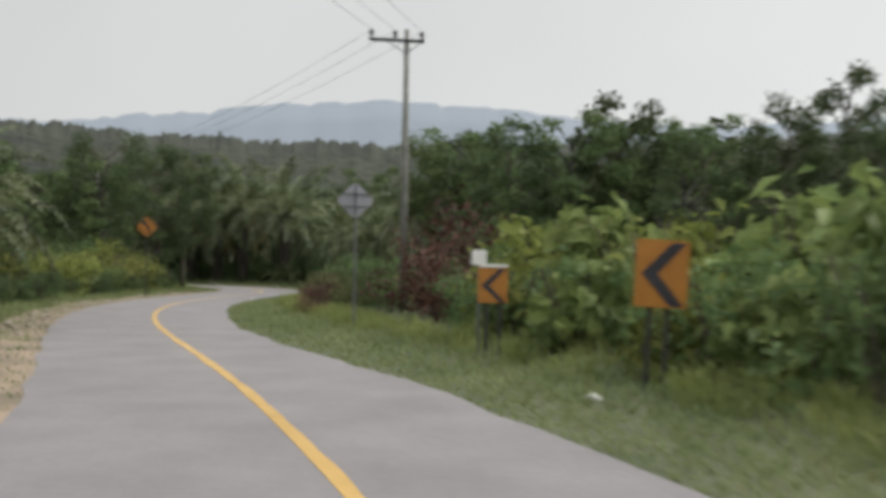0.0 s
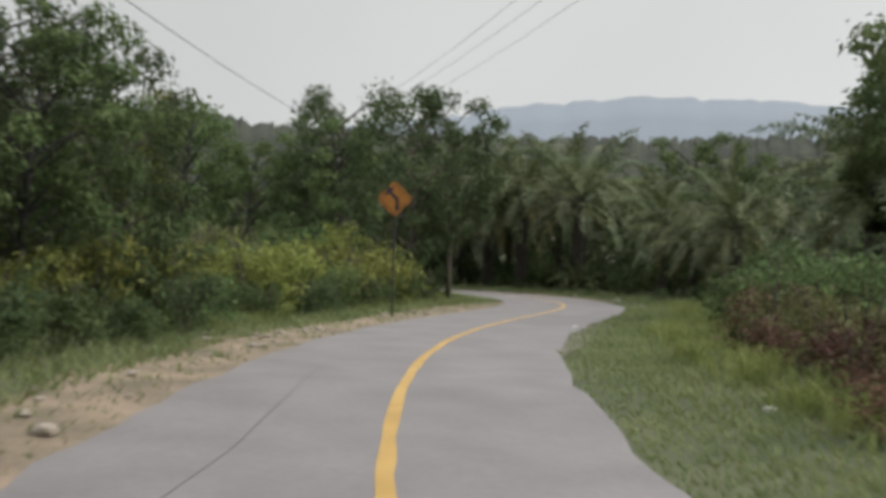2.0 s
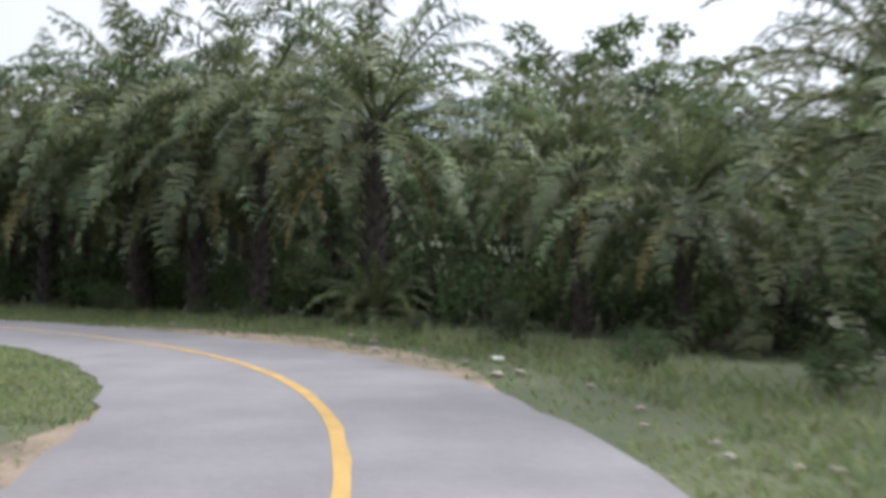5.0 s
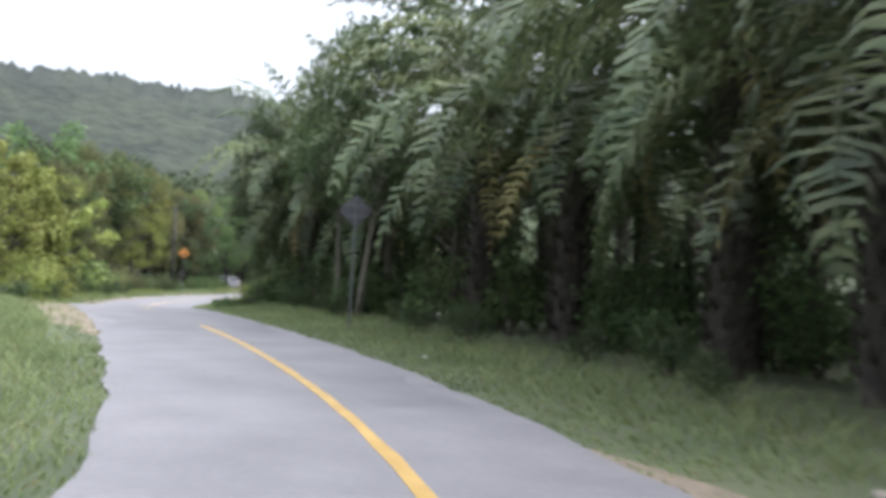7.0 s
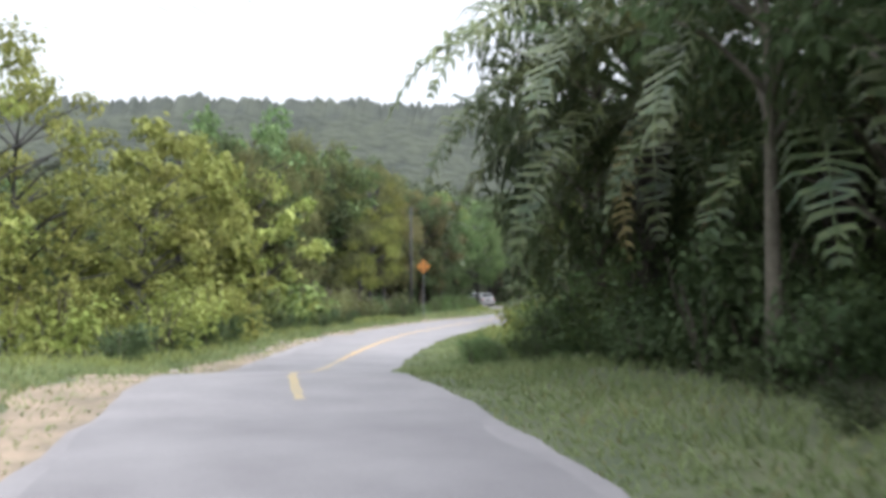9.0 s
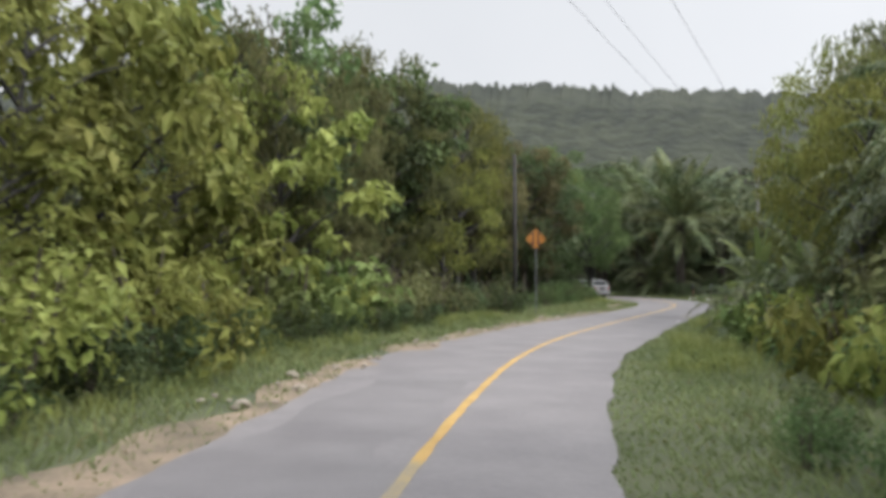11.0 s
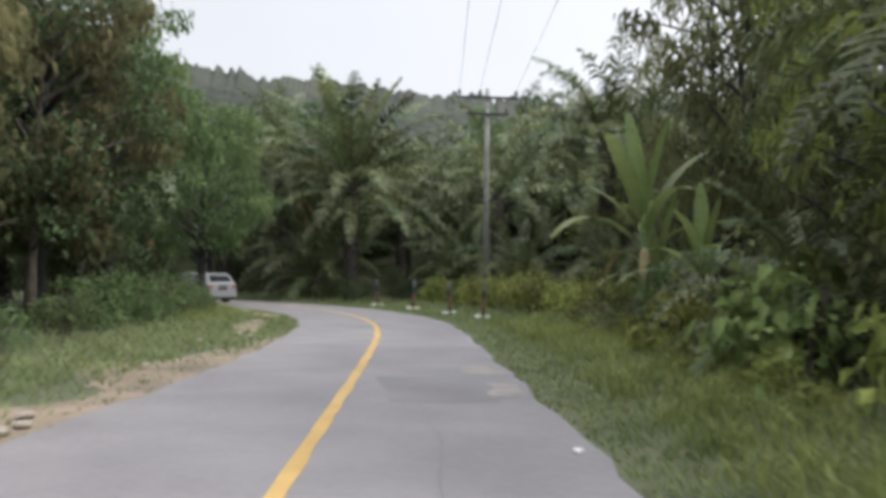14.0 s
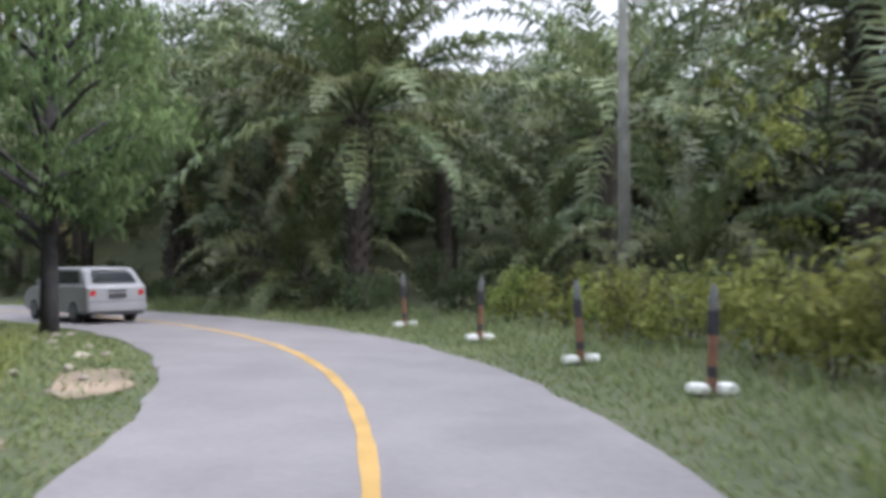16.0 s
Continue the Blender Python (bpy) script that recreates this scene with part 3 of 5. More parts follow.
for i, (rise, fall) in enumerate(((80, 60), (65, 90), (48, 105), (28, 95), (5, 80), (-22, 52))):
    FRONDS[i] = [frond_mesh("frond", 6.0 - 0.4 * (i == 0), radians(rise), radians(fall), FROND, 50 + 3 * i + j, pairs=40, wide=0.075) for j in range(2)]
    FRONDS[i + 10] = [frond_mesh("frond", 6.0 - 0.4 * (i == 0), radians(rise), radians(fall), FROND, 90 + i, pairs=26, wide=0.11)] * 2
for i, (rise, fall) in enumerate(((82, 34), (66, 52), (47, 62), (26, 60), (4, 55), (-22, 45))):
    FRONDS[i + 20] = [frond_mesh("frond", 5.6, radians(rise), radians(fall), FROND, 120 + 2 * i + j, width=0.9, pairs=44, wide=0.085) for j in range(2)]
DRY = [frond_mesh("frond", 4.3, radians(-20), radians(60), DRYFROND, 80 + j, width=0.6, pairs=24) for j in range(2)]


def make_palm(key, label, seed, trunk, radius=0.3, size=1.0, dry=3, stubby=True, rings=(5, 7, 8, 9, 8, 4), coarse=0):
    rng = random.Random(seed)
    ob = thing("oil_palm", label, "palm tree", group="oil palms")
    v, f = tube([(0, 0, -0.1), (0, 0, 0.3), (0, 0, trunk * 0.5), (0, 0, trunk), (0, 0, trunk + 0.5)], [radius * 1.35, radius * 1.1, radius, radius * 1.2, radius * 0.5], 10)
    stubs = [(v, f)]
    n = int(trunk * 16) if stubby else 0
    for i in range(n):
        a, z = i * 2.39996, 0.25 + (trunk - 0.1) * i / n
        r = radius * 0.95
        st = tube([(r * 0.8, 0, 0), (r + 0.13, 0, 0.12), (r + 0.2, 0, 0.3)], [0.075, 0.06, 0.035], 4)
        stubs.append(moved(st, pose(0, 0, z, 0, 0, math.degrees(a))))
    part("trunk", joined(*stubs), PALMBARK, ob)
    turn = rng.uniform(0, 360)
    for ring, count in enumerate(rings):
        for k in range(count):
            turn += 137.5
            fr = part("frond", FRONDS[ring + coarse][rng.randrange(2)], FROND, ob)
            sc = size * rng.uniform(0.85, 1.1) * (1.0, 1.0, 1.0, 1.0, 0.9, 0.7)[ring]
            fr.matrix_basis = pose(0.12 * math.cos(radians(turn)), 0.12 * math.sin(radians(turn)), trunk + 0.35 - 0.12 * ring, rng.uniform(-12, 12), rng.uniform(-7, 7), turn) @ Matrix.Scale(sc, 4)
    for k in range(dry):
        turn += 137.5 + rng.uniform(-30, 30)
        fr = part("frond", DRY[k % 2], DRYFROND, ob, "dry yellow-brown hanging frond")
        fr.matrix_basis = pose(0.15 * math.cos(radians(turn)), 0.15 * math.sin(radians(turn)), trunk - 0.2, rng.uniform(-15, 15), rng.uniform(-5, 25), turn) @ Matrix.Scale(size * rng.uniform(0.8, 1.0), 4)
    stash(key, ob)


def banana_leaf_mesh(name, length, wide, rise, fall, material, torn=0.0, seed=0):
    rng = np.random.default_rng(seed)
    n = 14
    v, f, ang, p = [], [], rise, np.array([0.0, 0.0, 0.0])
    for i in range(n + 1):
        u = i / n
        ang = rise - fall * u ** 1.6
        w = wide * (0.06 if u < 0.16 else math.sin(math.pi * min(1, (u - 0.1) / 0.92)) ** 0.55) * (1 - torn * rng.uniform(0, 0.6)) + 0.02
        nor = np.array([-math.sin(ang), 0, math.cos(ang)])
        for q, lift in ((-1, 0.22), (-0.5, 0.14), (0, 0), (0.5, 0.14), (1, 0.22)):
            v.append(p + np.array([0, q * w / 2, 0]) + nor * lift * w * 0.5 * (1 - 1.4 * u))
        p = p + np.array([math.cos(ang), 0, math.sin(ang)]) * length / n
    for i in range(n):
        for k in range(4):
            f.append((i * 5 + k, i * 5 + k + 1, i * 5 + k + 6, i * 5 + k + 5))
    return solid(name, (np.array(v), f), material, True)


BLADES = [banana_leaf_mesh("leaf", 2.7, 0.4, radians(a), radians(b), BANANA, 0.2, i) for i, (a, b) in enumerate(((86, 20), (72, 55), (58, 85), (40, 100)))]
WITHERED = banana_leaf_mesh("leaf", 1.7, 0.2, radians(20), radians(110), DRYFROND, 0.7, 9)


def make_banana(key, label, seed, stem, size=1.0):
    rng = random.Random(seed)
    ob = thing("banana_plant", label, "banana plant", group="banana plants")
    part("stem", tube([(0, 0, -0.1), (0.02, 0, stem * 0.5), (0, 0.03, stem)], [0.14, 0.11, 0.06], 9), GREEN, ob, "pale green banana stem", True)
    turn = rng.uniform(0, 360)
    for k, kind in enumerate((0, 0, 1, 1, 2, 2, 2, 3, 3)):
        turn += 137.5
        lf = part("leaf", BLADES[kind], BANANA, ob)
        lf.matrix_basis = pose(0, 0, stem - 0.06 * k, rng.uniform(-10, 10), 0, turn) @ Matrix.Scale(size * rng.uniform(0.85, 1.1), 4)
    for k in range(2):
        turn += 137.5
        lf = part("leaf", WITHERED, DRYFROND, ob, "withered orange-brown leaf")
        lf.matrix_basis = pose(0, 0, stem - 0.4, 0, 10, turn) @ Matrix.Scale(size, 4)
    stash(key, ob)


for i in range(3):
    make_bush("green", "dense green broad-leaved bush on the verge", GREEN, 100 + i, 0.19, per=160)
    make_bush("dark", "dense dark green shrub in shade", DARK, 110 + i, 0.19, per=160, name="shrub")
    make_bush("lime", "bright yellow-green leafy bush by the road", LIME, 120 + i, 0.19, per=160)
    make_bush("olive", "dull olive-green bush with small leaves", OLIVE, 130 + i, 0.19, per=160)
for i in range(2):
    make_bush("large", "bush with large glossy green leaves", FRESH, 150 + i, 0.36, slim=0.6, per=80, droop=0.5)
    make_bush("large", "bush with large yellow-green leaves", LIME, 155 + i, 0.34, slim=0.55, per=75, droop=0.5)
make_bush("dead", "dead red-brown bush with withered leaves", DEAD, 140, 0.15, per=220)
make_bush("dead", "dead red-brown bush with withered leaves", DEAD, 141, 0.15, per=220)
for i in range(2):
    make_tree("broad", "green broad-leaved tree with uneven crown", GREEN, 200 + i, 9.0, 3.0, 0.26, bark=DARKWOOD, trunk=0.12, spots=30, per=230, lump=(0.42, 0.82), flat=(0.5, 0.8))
    make_tree("shade", "dark green broad-leaved tree", DARK, 210 + i, 10.5, 3.5, 0.25, spots=30, first=0.24, per=165, lump=(0.48, 0.9), trunk=0.17)
    make_tree("yellow", "yellow-green leafy tree, full to the ground", LIME, 220 + i, 7.5, 3.0, 0.21, bark=DARKWOOD, trunk=0.11, first=0.12, spots=36, per=230, lump=(0.38, 0.72), flat=(0.5, 0.75))
    make_tree("drooping", "tall olive tree with drooping feathery foliage", OLIVE, 230 + i, 10.5, 2.9, 0.3, bark=DARKWOOD, first=0.25, spots=26, slim=0.25, droop=1.1, per=160, lump=(0.5, 0.95))
    make_tree("sparse", "slender tree with sparse clusters of leaves", DARK, 240 + i, 9.5, 2.3, 0.28, spots=20, lump=(0.55, 1.0), per=210, first=0.35, trunk=0.1)
make_tree("weeping", "tall yellow-green tree with drooping foliage", LIME, 235, 10.0, 3.0, 0.3, first=0.2, spots=28, slim=0.25, droop=1.1, per=160, lump=(0.5, 0.95), bark=DARKWOOD)
make_tree("weeping", "tall yellow-green tree with drooping foliage", LIME, 236, 10.5, 3.0, 0.3, first=0.25, spots=26, slim=0.25, droop=1.1, per=160, lump=(0.5, 0.95), bark=DARKWOOD)
make_tree("trunky", "tawny-leaved tree with a thick dark trunk", TAWNY, 245, 9.5, 2.9, 0.28, first=0.26, spots=42, slim=0.34, droop=0.9, per=250, lump=(0.5, 0.95), bark=DARKWOOD, trunk=0.18)
for i in range(2):
    make_tree("backbroad", "green broad-leaved tree behind the roadside growth", GREEN, 260 + i, 9.0, 3.0, 0.36, bark=DARKWOOD, trunk=0.12, spots=26, per=110, lump=(0.42, 0.82), flat=(0.5, 0.8))
    make_tree("backshade", "dark green tree behind the roadside growth", DARK, 264 + i, 10.5, 3.5, 0.35, spots=24, first=0.33, per=90, lump=(0.48, 0.9), trunk=0.17)
    make_tree("clumpy", "yellow-green tree with large leaves in heavy clumps", LIME, 270 + i, 9.0, 2.9, 0.42, bark=DARKWOOD, trunk=0.13, first=0.1, spots=26, per=120, lump=(0.5, 0.95), flat=(0.5, 0.75), slim=0.55, droop=0.5)
make_tree("greentrunk", "green tree with a thick dark trunk and high crown", GREEN, 245, 9.5, 2.9, 0.28, first=0.28, spots=40, slim=0.34, droop=0.9, per=200, lump=(0.5, 0.95), bark=DARKWOOD, trunk=0.18)
make_tree("canopy", "tall tree with a high yellow-green crown", LIME, 274, 10.5, 3.4, 0.32, first=0.55, spots=24, slim=0.3, droop=1.0, per=150, lump=(0.5, 0.9), bark=DARKWOOD)
make_tree("leaning", "slender pale-barked tree beneath the palms", DARK, 247, 7.5, 2.0, 0.26, first=0.6, spots=14, per=120, bark=PALEBARK, trunk=0.12)
make_palm("palm", "tall oil palm with arching fronds", 301, 5.6, dry=2)
make_palm("palm", "oil palm with long arching fronds", 302, 5.0, size=1.05, dry=3)
make_tree("vine", "tall dark tree hung with trailing foliage", DARK, 249, 11.5, 3.4, 0.34, first=0.3, spots=34, slim=0.25, droop=1.3, per=190, lump=(0.45, 0.9), flat=(0.9, 1.5), trunk=0.15)
make_palm("palm", "oil palm with drooping dry lower fronds", 303, 6.3, dry=4)
make_palm("farpalm", "oil palm standing deeper in the plantation", 306, 5.2, dry=0, stubby=False, rings=(3, 5, 6, 6, 5, 2), coarse=10)
make_palm("broadpalm", "oil palm with a wide crown of radiating fronds", 308, 6.0, size=1.2, dry=0, rings=(8, 10, 11, 10, 8, 4), coarse=20)
make_palm("tallpalm", "very tall oil palm above the roadside hedge", 307, 7.6, size=1.2, dry=0, rings=(5, 7, 9, 10, 10))
make_palm("youngpalm", "young oil palm with short trunk", 304, 1.0, size=0.85, dry=1)
make_palm("slimpalm", "slender-trunked oil palm beside the road", 305, 2.9, radius=0.15, size=0.55, dry=3, stubby=False, rings=(4, 6, 8, 9, 9))
make_banana("banana", "banana plant with broad upright leaves", 310, 2.2)
make_banana("banana", "banana plant with arching torn leaves", 311, 1.6, 0.85)

# ---- planting along the road ----
PICK = random.Random(11)


def row(key, s0, s1, gap, lat0, lat1, low, high, tall=1.0, keep=2.9):
    """A loose row of plants between two offsets, kept off the asphalt."""
    dice = random.Random(f"{key} {s0} {lat0}")
    s = s0 + dice.uniform(0, gap)
    while s < s1:
        lat = dice.uniform(lat0, lat1)
        x, y, _ = on_road(s, lat)
        k = dice.uniform(low, high)
        if float(off_road(np.array([x]), np.array([y]))[0]) > max(keep, min(abs(lat0), abs(lat1)) * 0.85):
            plant(key, x, y, k, tall=tall * dice.uniform(0.9, 1.12), rng=dice)
        s += gap * dice.uniform(0.7, 1.3)


def one(key, s, lat, scale=1.0, turn=None, tall=1.0):
    x, y, _ = on_road(s, lat)
    return plant(key, x, y, scale, turn, tall, PICK)


# right side: bushes by the start, then a gap of low growth, then oil palms round the bend
row("large", -17.6, 11.4, 2.6, -5.9, -6.9, 0.7, 1.0)
row("green", -17.6, 11.4, 3.0, -6.2, -7.2, 0.8, 1.05)
row("large", -17.6, 11.4, 2.0, -8.2, -9.8, 1.2, 1.6)
row("sparse", -3.6, 10.4, 5.0, -12.5, -16, 0.4, 0.5, 1.3)
row("sparse", -1.6, 30.4, 9.0, -17, -24, 0.6, 0.75, 1.15)
row("green", 7.4, 13.0, 2.0, -6.3, -7.4, 0.6, 0.9)
row("green", 18.4, 22.4, 2.0, -6.3, -7.4, 0.5, 0.75)
row("dark", 10.4, 26.4, 2.6, -10.0, -12.0, 1.0, 1.4)
row("olive", 12.4, 30.4, 3.2, -10.5, -14, 1.1, 1.5)
one("dead", 17.0, -8.2, 1.6, 40)
one("dead", 14.8, -7.8, 1.3, 200)
one("dead", 20.5, -4.9, 0.45, 150, 0.9)
one("dead", 23.2, -5.6, 0.5, 10, 0.9)
one("dead", 25.8, -5.8, 0.55, 60, 0.8)
one("dead", 29.5, -6.2, 0.75, 100, 0.8)
one("dead", 32.2, -6.5, 0.7, 300, 0.8)
row("olive", 23.4, 38.4, 1.9, -6.0, -7.4, 0.5, 0.85)
row("green", 24.4, 40.4, 3.0, -8.0, -11, 0.9, 1.2)
row("green", 32.4, 46.4, 2.4, -7.5, -9.5, 0.6, 0.9)
row("green", 31, 41, 2.0, -6.6, -7.6, 0.9, 1.25)
one("palm", 42.5, -10.2, 0.7, 200)
one("sparse", 45.0, -11.6, 0.85, 60)
one("broad", 41.0, -12.0, 0.95, 120)
one("sparse", 48.0, -13.5, 1.05, 10)
one("broad", 44.5, -12.8, 1.05, 300)
one("shade", 46.5, -12.6, 0.68, 250)
row("olive", 40.4, 54.8, 3.0, -8.5, -12, 0.45, 0.8)
one("youngpalm", 45, -11.5, 0.9)
one("youngpalm", 51, -12.5, 1.0)
row("palm", 53, 63, 3.6, -7.6, -8.8, 0.52, 0.64)
one("youngpalm", 58, -10.5, 0.9)
row("palm", 64, 80, 4.8, -6.8, -8.0, 0.95, 1.12)
row("palm", 80, 88, 4.4, -8.4, -9.6, 1.15, 1.28)
one("palm", 90.5, -8.3, 1.2, 160)
one("shade", 94, -9.4, 1.15, 10)
row("farpalm", 58, 70, 5.0, -13, -15, 0.58, 0.68)
row("farpalm", 56, 72, 5.5, -20, -23, 0.6, 0.7)
row("farpalm", 70, 99, 6.0, -13, -15, 1.0, 1.2)
row("farpalm", 100, 117.9, 6.0, -13, -15, 0.65, 0.8)
row("farpalm", 72, 100, 6.5, -20, -23, 1.05, 1.25)
row("farpalm", 101, 122, 6.5, -20, -23, 0.55, 0.7)
row("dark", 52, 104, 3.2, -9.0, -11.0, 0.9, 1.3)
row("green", 56, 104, 3.0, -8.4, -10.4, 0.8, 1.3)
row("olive", 44, 64, 2.4, -12, -20, 0.9, 1.4)
row("dark", 52.7, 117.9, 3.4, -5.2, -6.6, 0.3, 0.55)
row("dark", 54.8, 117.9, 3.0, -9.5, -12.0, 0.7, 1.1)
row("backshade", 59, 117.9, 9.0, -11, -13, 0.5, 0.7)
row("dark", 55, 72, 2.2, -11.5, -13.0, 1.3, 1.7)
row("dark", 48, 104, 2.3, -16.5, -18.5, 1.2, 1.6)
one("vine", 98.5, -8.8, 0.95, 70)
one("palm", 101.0, -9.6, 1.1, 310)
one("palm", 105.5, -7.6, 1.0, 20, 1.15)
one("palm", 110.5, -9.4, 0.7, 200)
one("vine", 112.5, -7.8, 0.68, 110)
row("backshade", 100, 121, 4.6, -10.0, -12.0, 0.6, 0.74)
one("vine", 107.4, -7.0, 0.8, 20)
row("dark", 100, 116, 2.6, -6.6, -8.2, 0.9, 1.3)
row("green", 103, 119, 2.6, -6.2, -7.6, 0.75, 1.1)
row("green", 106.3, 118.9, 1.6, -3.9, -4.8, 0.3, 0.45)
row("dark", 96.9, 112, 2.4, -5.6, -7.0, 0.6, 0.95)
row("large", 112, 128, 2.6, -5.8, -7.2, 0.6, 0.95)
row("green", 122, 142, 2.3, -5.9, -7.2, 0.6, 0.95)
row("olive", 120, 160, 4.0, -8.0, -9.5, 1.1, 1.5)
row("palm", 124, 146, 5.5, -10.5, -12.5, 0.7, 0.85)
one("palm", 150.5, -8.8, 0.75, 40)
row("backbroad", 123, 158, 6.0, -12, -15, 0.9, 1.15)
row("youngpalm", 128, 156, 9.0, -6.6, -7.4, 0.5, 0.7)
row("weeping", 147, 158, 4.5, -8.5, -10.5, 0.8, 1.0)
row("large", 128, 157, 2.6, -5.8, -6.8, 0.65, 1.0)
row("weeping", 137, 147, 4.4, -7.8, -9.2, 0.7, 0.85)
row("dark", 140, 160, 4.4, -6.6, -7.8, 0.6, 0.9)
row("farpalm", 124, 170, 7.5, -15, -18, 1.0, 1.15)
row("lime", 146, 164, 1.9, -4.9, -5.7, 0.28, 0.42)
row("large", 8, 24, 3.0, -11.5, -13.5, 1.5, 1.9)
one("banana", 134, -7.0, 0.85, 30)
one("banana", 138.4, -6.0, 1.0, 200)
one("youngpalm", 136.6, -6.0, 0.5, 40)
one("banana", 160.6, -6.5, 1.12, 20, 1.05)
one("youngpalm", 159.0, -5.6, 0.22, 75)
row("olive", 158.6, 163, 0.9, -5.2, -5.9, 0.4, 0.55)
row("green", 158, 164, 1.2, -6.2, -7.0, 0.5, 0.7)
one("banana", 162.8, -7.6, 0.95, 140)
one("banana", 158.4, -7.2, 0.9, 260)
row("lime", 162, 180, 1.4, -5.9, -6.8, 0.7, 0.88)
row("olive", 156, 178, 2.2, -7.6, -9.2, 0.4, 0.6)
row("olive", 164, 180, 4.0, -12, -15, 0.7, 1.0)
row("farpalm", 170, 184, 6.0, -13, -15, 0.95, 1.1)
row("farpalm", 168, 188, 6.5, -20, -23, 1.0, 1.2)
plant("broadpalm", -106.2, 152.4, 1.0, 70, rng=PICK)
plant("dark", -105.0, 151.3, 0.6, 10, rng=PICK)
plant("dark", -107.0, 151.5, 0.65, 60, rng=PICK)
plant("tallpalm", -92.2, 153.8, 0.95, 10, rng=PICK)
plant("tallpalm", -88.4, 159.7, 1.0, 50, rng=PICK)
plant("youngpalm", -109.4, 153.2, 1.0, 100, rng=PICK)
plant("tallpalm", -115.3, 157.2, 1.05, 110, rng=PICK)
row("palm", 188, 226, 5.5, -6.6, -8.2, 0.9, 1.1)
row("farpalm", 184, 226, 6.5, -13.5, -16, 1.0, 1.2)
row("farpalm", 186, 226, 7.0, -21, -24, 1.05, 1.25)
row("dark", 180, 226, 2.4, -6.2, -7.8, 0.4, 0.7)
row("dark", 182, 226, 2.6, -9.5, -12.5, 0.8, 1.2)

one("youngpalm", 66.0, -6.6, 0.45, 30)
row("youngpalm", 168, 186, 6.0, -9.5, -11, 0.7, 0.85)

# left side
row("green", 36, 47, 1.5, 5.4, 6.2, 0.5, 0.7)
row("lime", 35, 46, 1.6, 6.2, 7.4, 0.95, 1.45)
one("slimpalm", 16.8, 5.2, 1.0, 75)
one("green", 17.5, 6.3, 0.5)
one("banana", 15.5, 6.6, 0.6)
row("green", -17.6, 16.4, 3.5, 8.0, 9.5, 0.7, 1.1)
row("shade", 15.4, 27.4, 4.0, 9.5, 12, 0.75, 0.95)
row("shade", 19, 33, 4.0, 8.8, 10.2, 0.6, 0.72)
row("green", 18, 32, 2.2, 8.4, 9.6, 1.1, 1.5)
row("palm", 8.4, 20.4, 7.0, 10, 13, 0.85, 0.95)
row("lime", 20, 50, 3.4, 6.9, 8.2, 0.7, 1.2)
row("large", 20, 50, 4.0, 7.2, 8.6, 0.8, 1.2)
row("dark", 12, 50, 2.0, 5.0, 6.0, 0.35, 0.6)
row("green", 14, 52, 2.6, 5.3, 6.4, 0.4, 0.7)
row("green", 18.4, 50.6, 2.2, 8.8, 11, 1.1, 1.5)
row("dark", 18.4, 50.6, 3.0, 6.8, 7.6, 0.5, 0.8)
row("olive", 20.4, 54.8, 3.5, 11, 15, 1.3, 1.8)
row("dark", 44.4, 54.8, 1.9, 5.6, 7.0, 0.6, 0.95)
row("green", 46.4, 56.9, 2.0, 7.0, 9.0, 0.9, 1.2)
plant("shade", -17.8, 56.2, 0.82, rng=PICK)
plant("sparse", -16.6, 57.5, 0.95, rng=PICK)
plant("broad", -23.7, 61.4, 0.95, rng=PICK)
plant("shade", -24.5, 64.0, 1.0, rng=PICK)
row("green", 56.9, 103.2, 3.0, 9.5, 12, 0.8, 1.2)
row("backbroad", 59, 103.2, 6.0, 13, 18, 0.8, 1.0)
row("lime", 103.2, 116.8, 2.0, 8.2, 9.6, 1.0, 1.4)
row("yellow", 96, 109, 3.0, 9.5, 12, 1.15, 1.35)
row("yellow", 109, 117.9, 3.2, 9.0, 12, 0.95, 1.2)
row("lime", 115.8, 126, 1.9, 6.0, 7.2, 1.0, 1.3)
row("large", 124, 137, 2.0, 6.0, 7.2, 0.9, 1.3)
row("olive", 135, 142, 1.8, 6.2, 7.4, 0.9, 1.3)
row("yellow", 115.8, 129, 2.8, 8.0, 9.6, 0.66, 0.82)
row("clumpy", 121, 135, 3.2, 7.6, 9.0, 0.85, 1.05)
row("drooping", 131, 142, 3.4, 8.6, 10.4, 0.8, 1.0)
row("backshade", 132, 148, 5.0, 10.5, 13, 0.85, 1.0)
row("dark", 112, 150, 1.8, 5.4, 6.4, 0.45, 0.75)
row("backbroad", 104, 118, 4.0, 13.5, 17, 0.95, 1.1)
row("backbroad", 118, 128, 4.5, 13.5, 17, 0.62, 0.78)
row("backbroad", 134, 150, 4.5, 11.5, 15, 1.1, 1.35)
row("sparse", 130, 150, 9.0, 10, 14, 0.9, 1.05)
row("olive", 138, 152, 2.2, 6.4, 7.4, 0.75, 1.1)
row("green", 150, 172, 2.0, 6.2, 7.6, 0.5, 0.8)
row("weeping", 146, 156, 4.2, 9.0, 11.0, 0.85, 1.0)
row("drooping", 138, 156, 3.2, 9.6, 11.5, 0.9, 1.1)
row("shade", 157, 176, 3.6, 8.4, 10.5, 0.75, 0.95)
row("backshade", 140, 176, 5.0, 12, 16, 0.95, 1.15)
row("green", 164, 184, 1.9, 5.4, 6.6, 0.35, 0.6)
row("dark", 166, 184, 2.2, 7.0, 9.0, 0.6, 0.9)
row("palm", 170, 200, 6.5, 9.5, 12, 0.85, 1.0)
row("farpalm", 174, 216, 7.0, 16, 19, 0.95, 1.1)
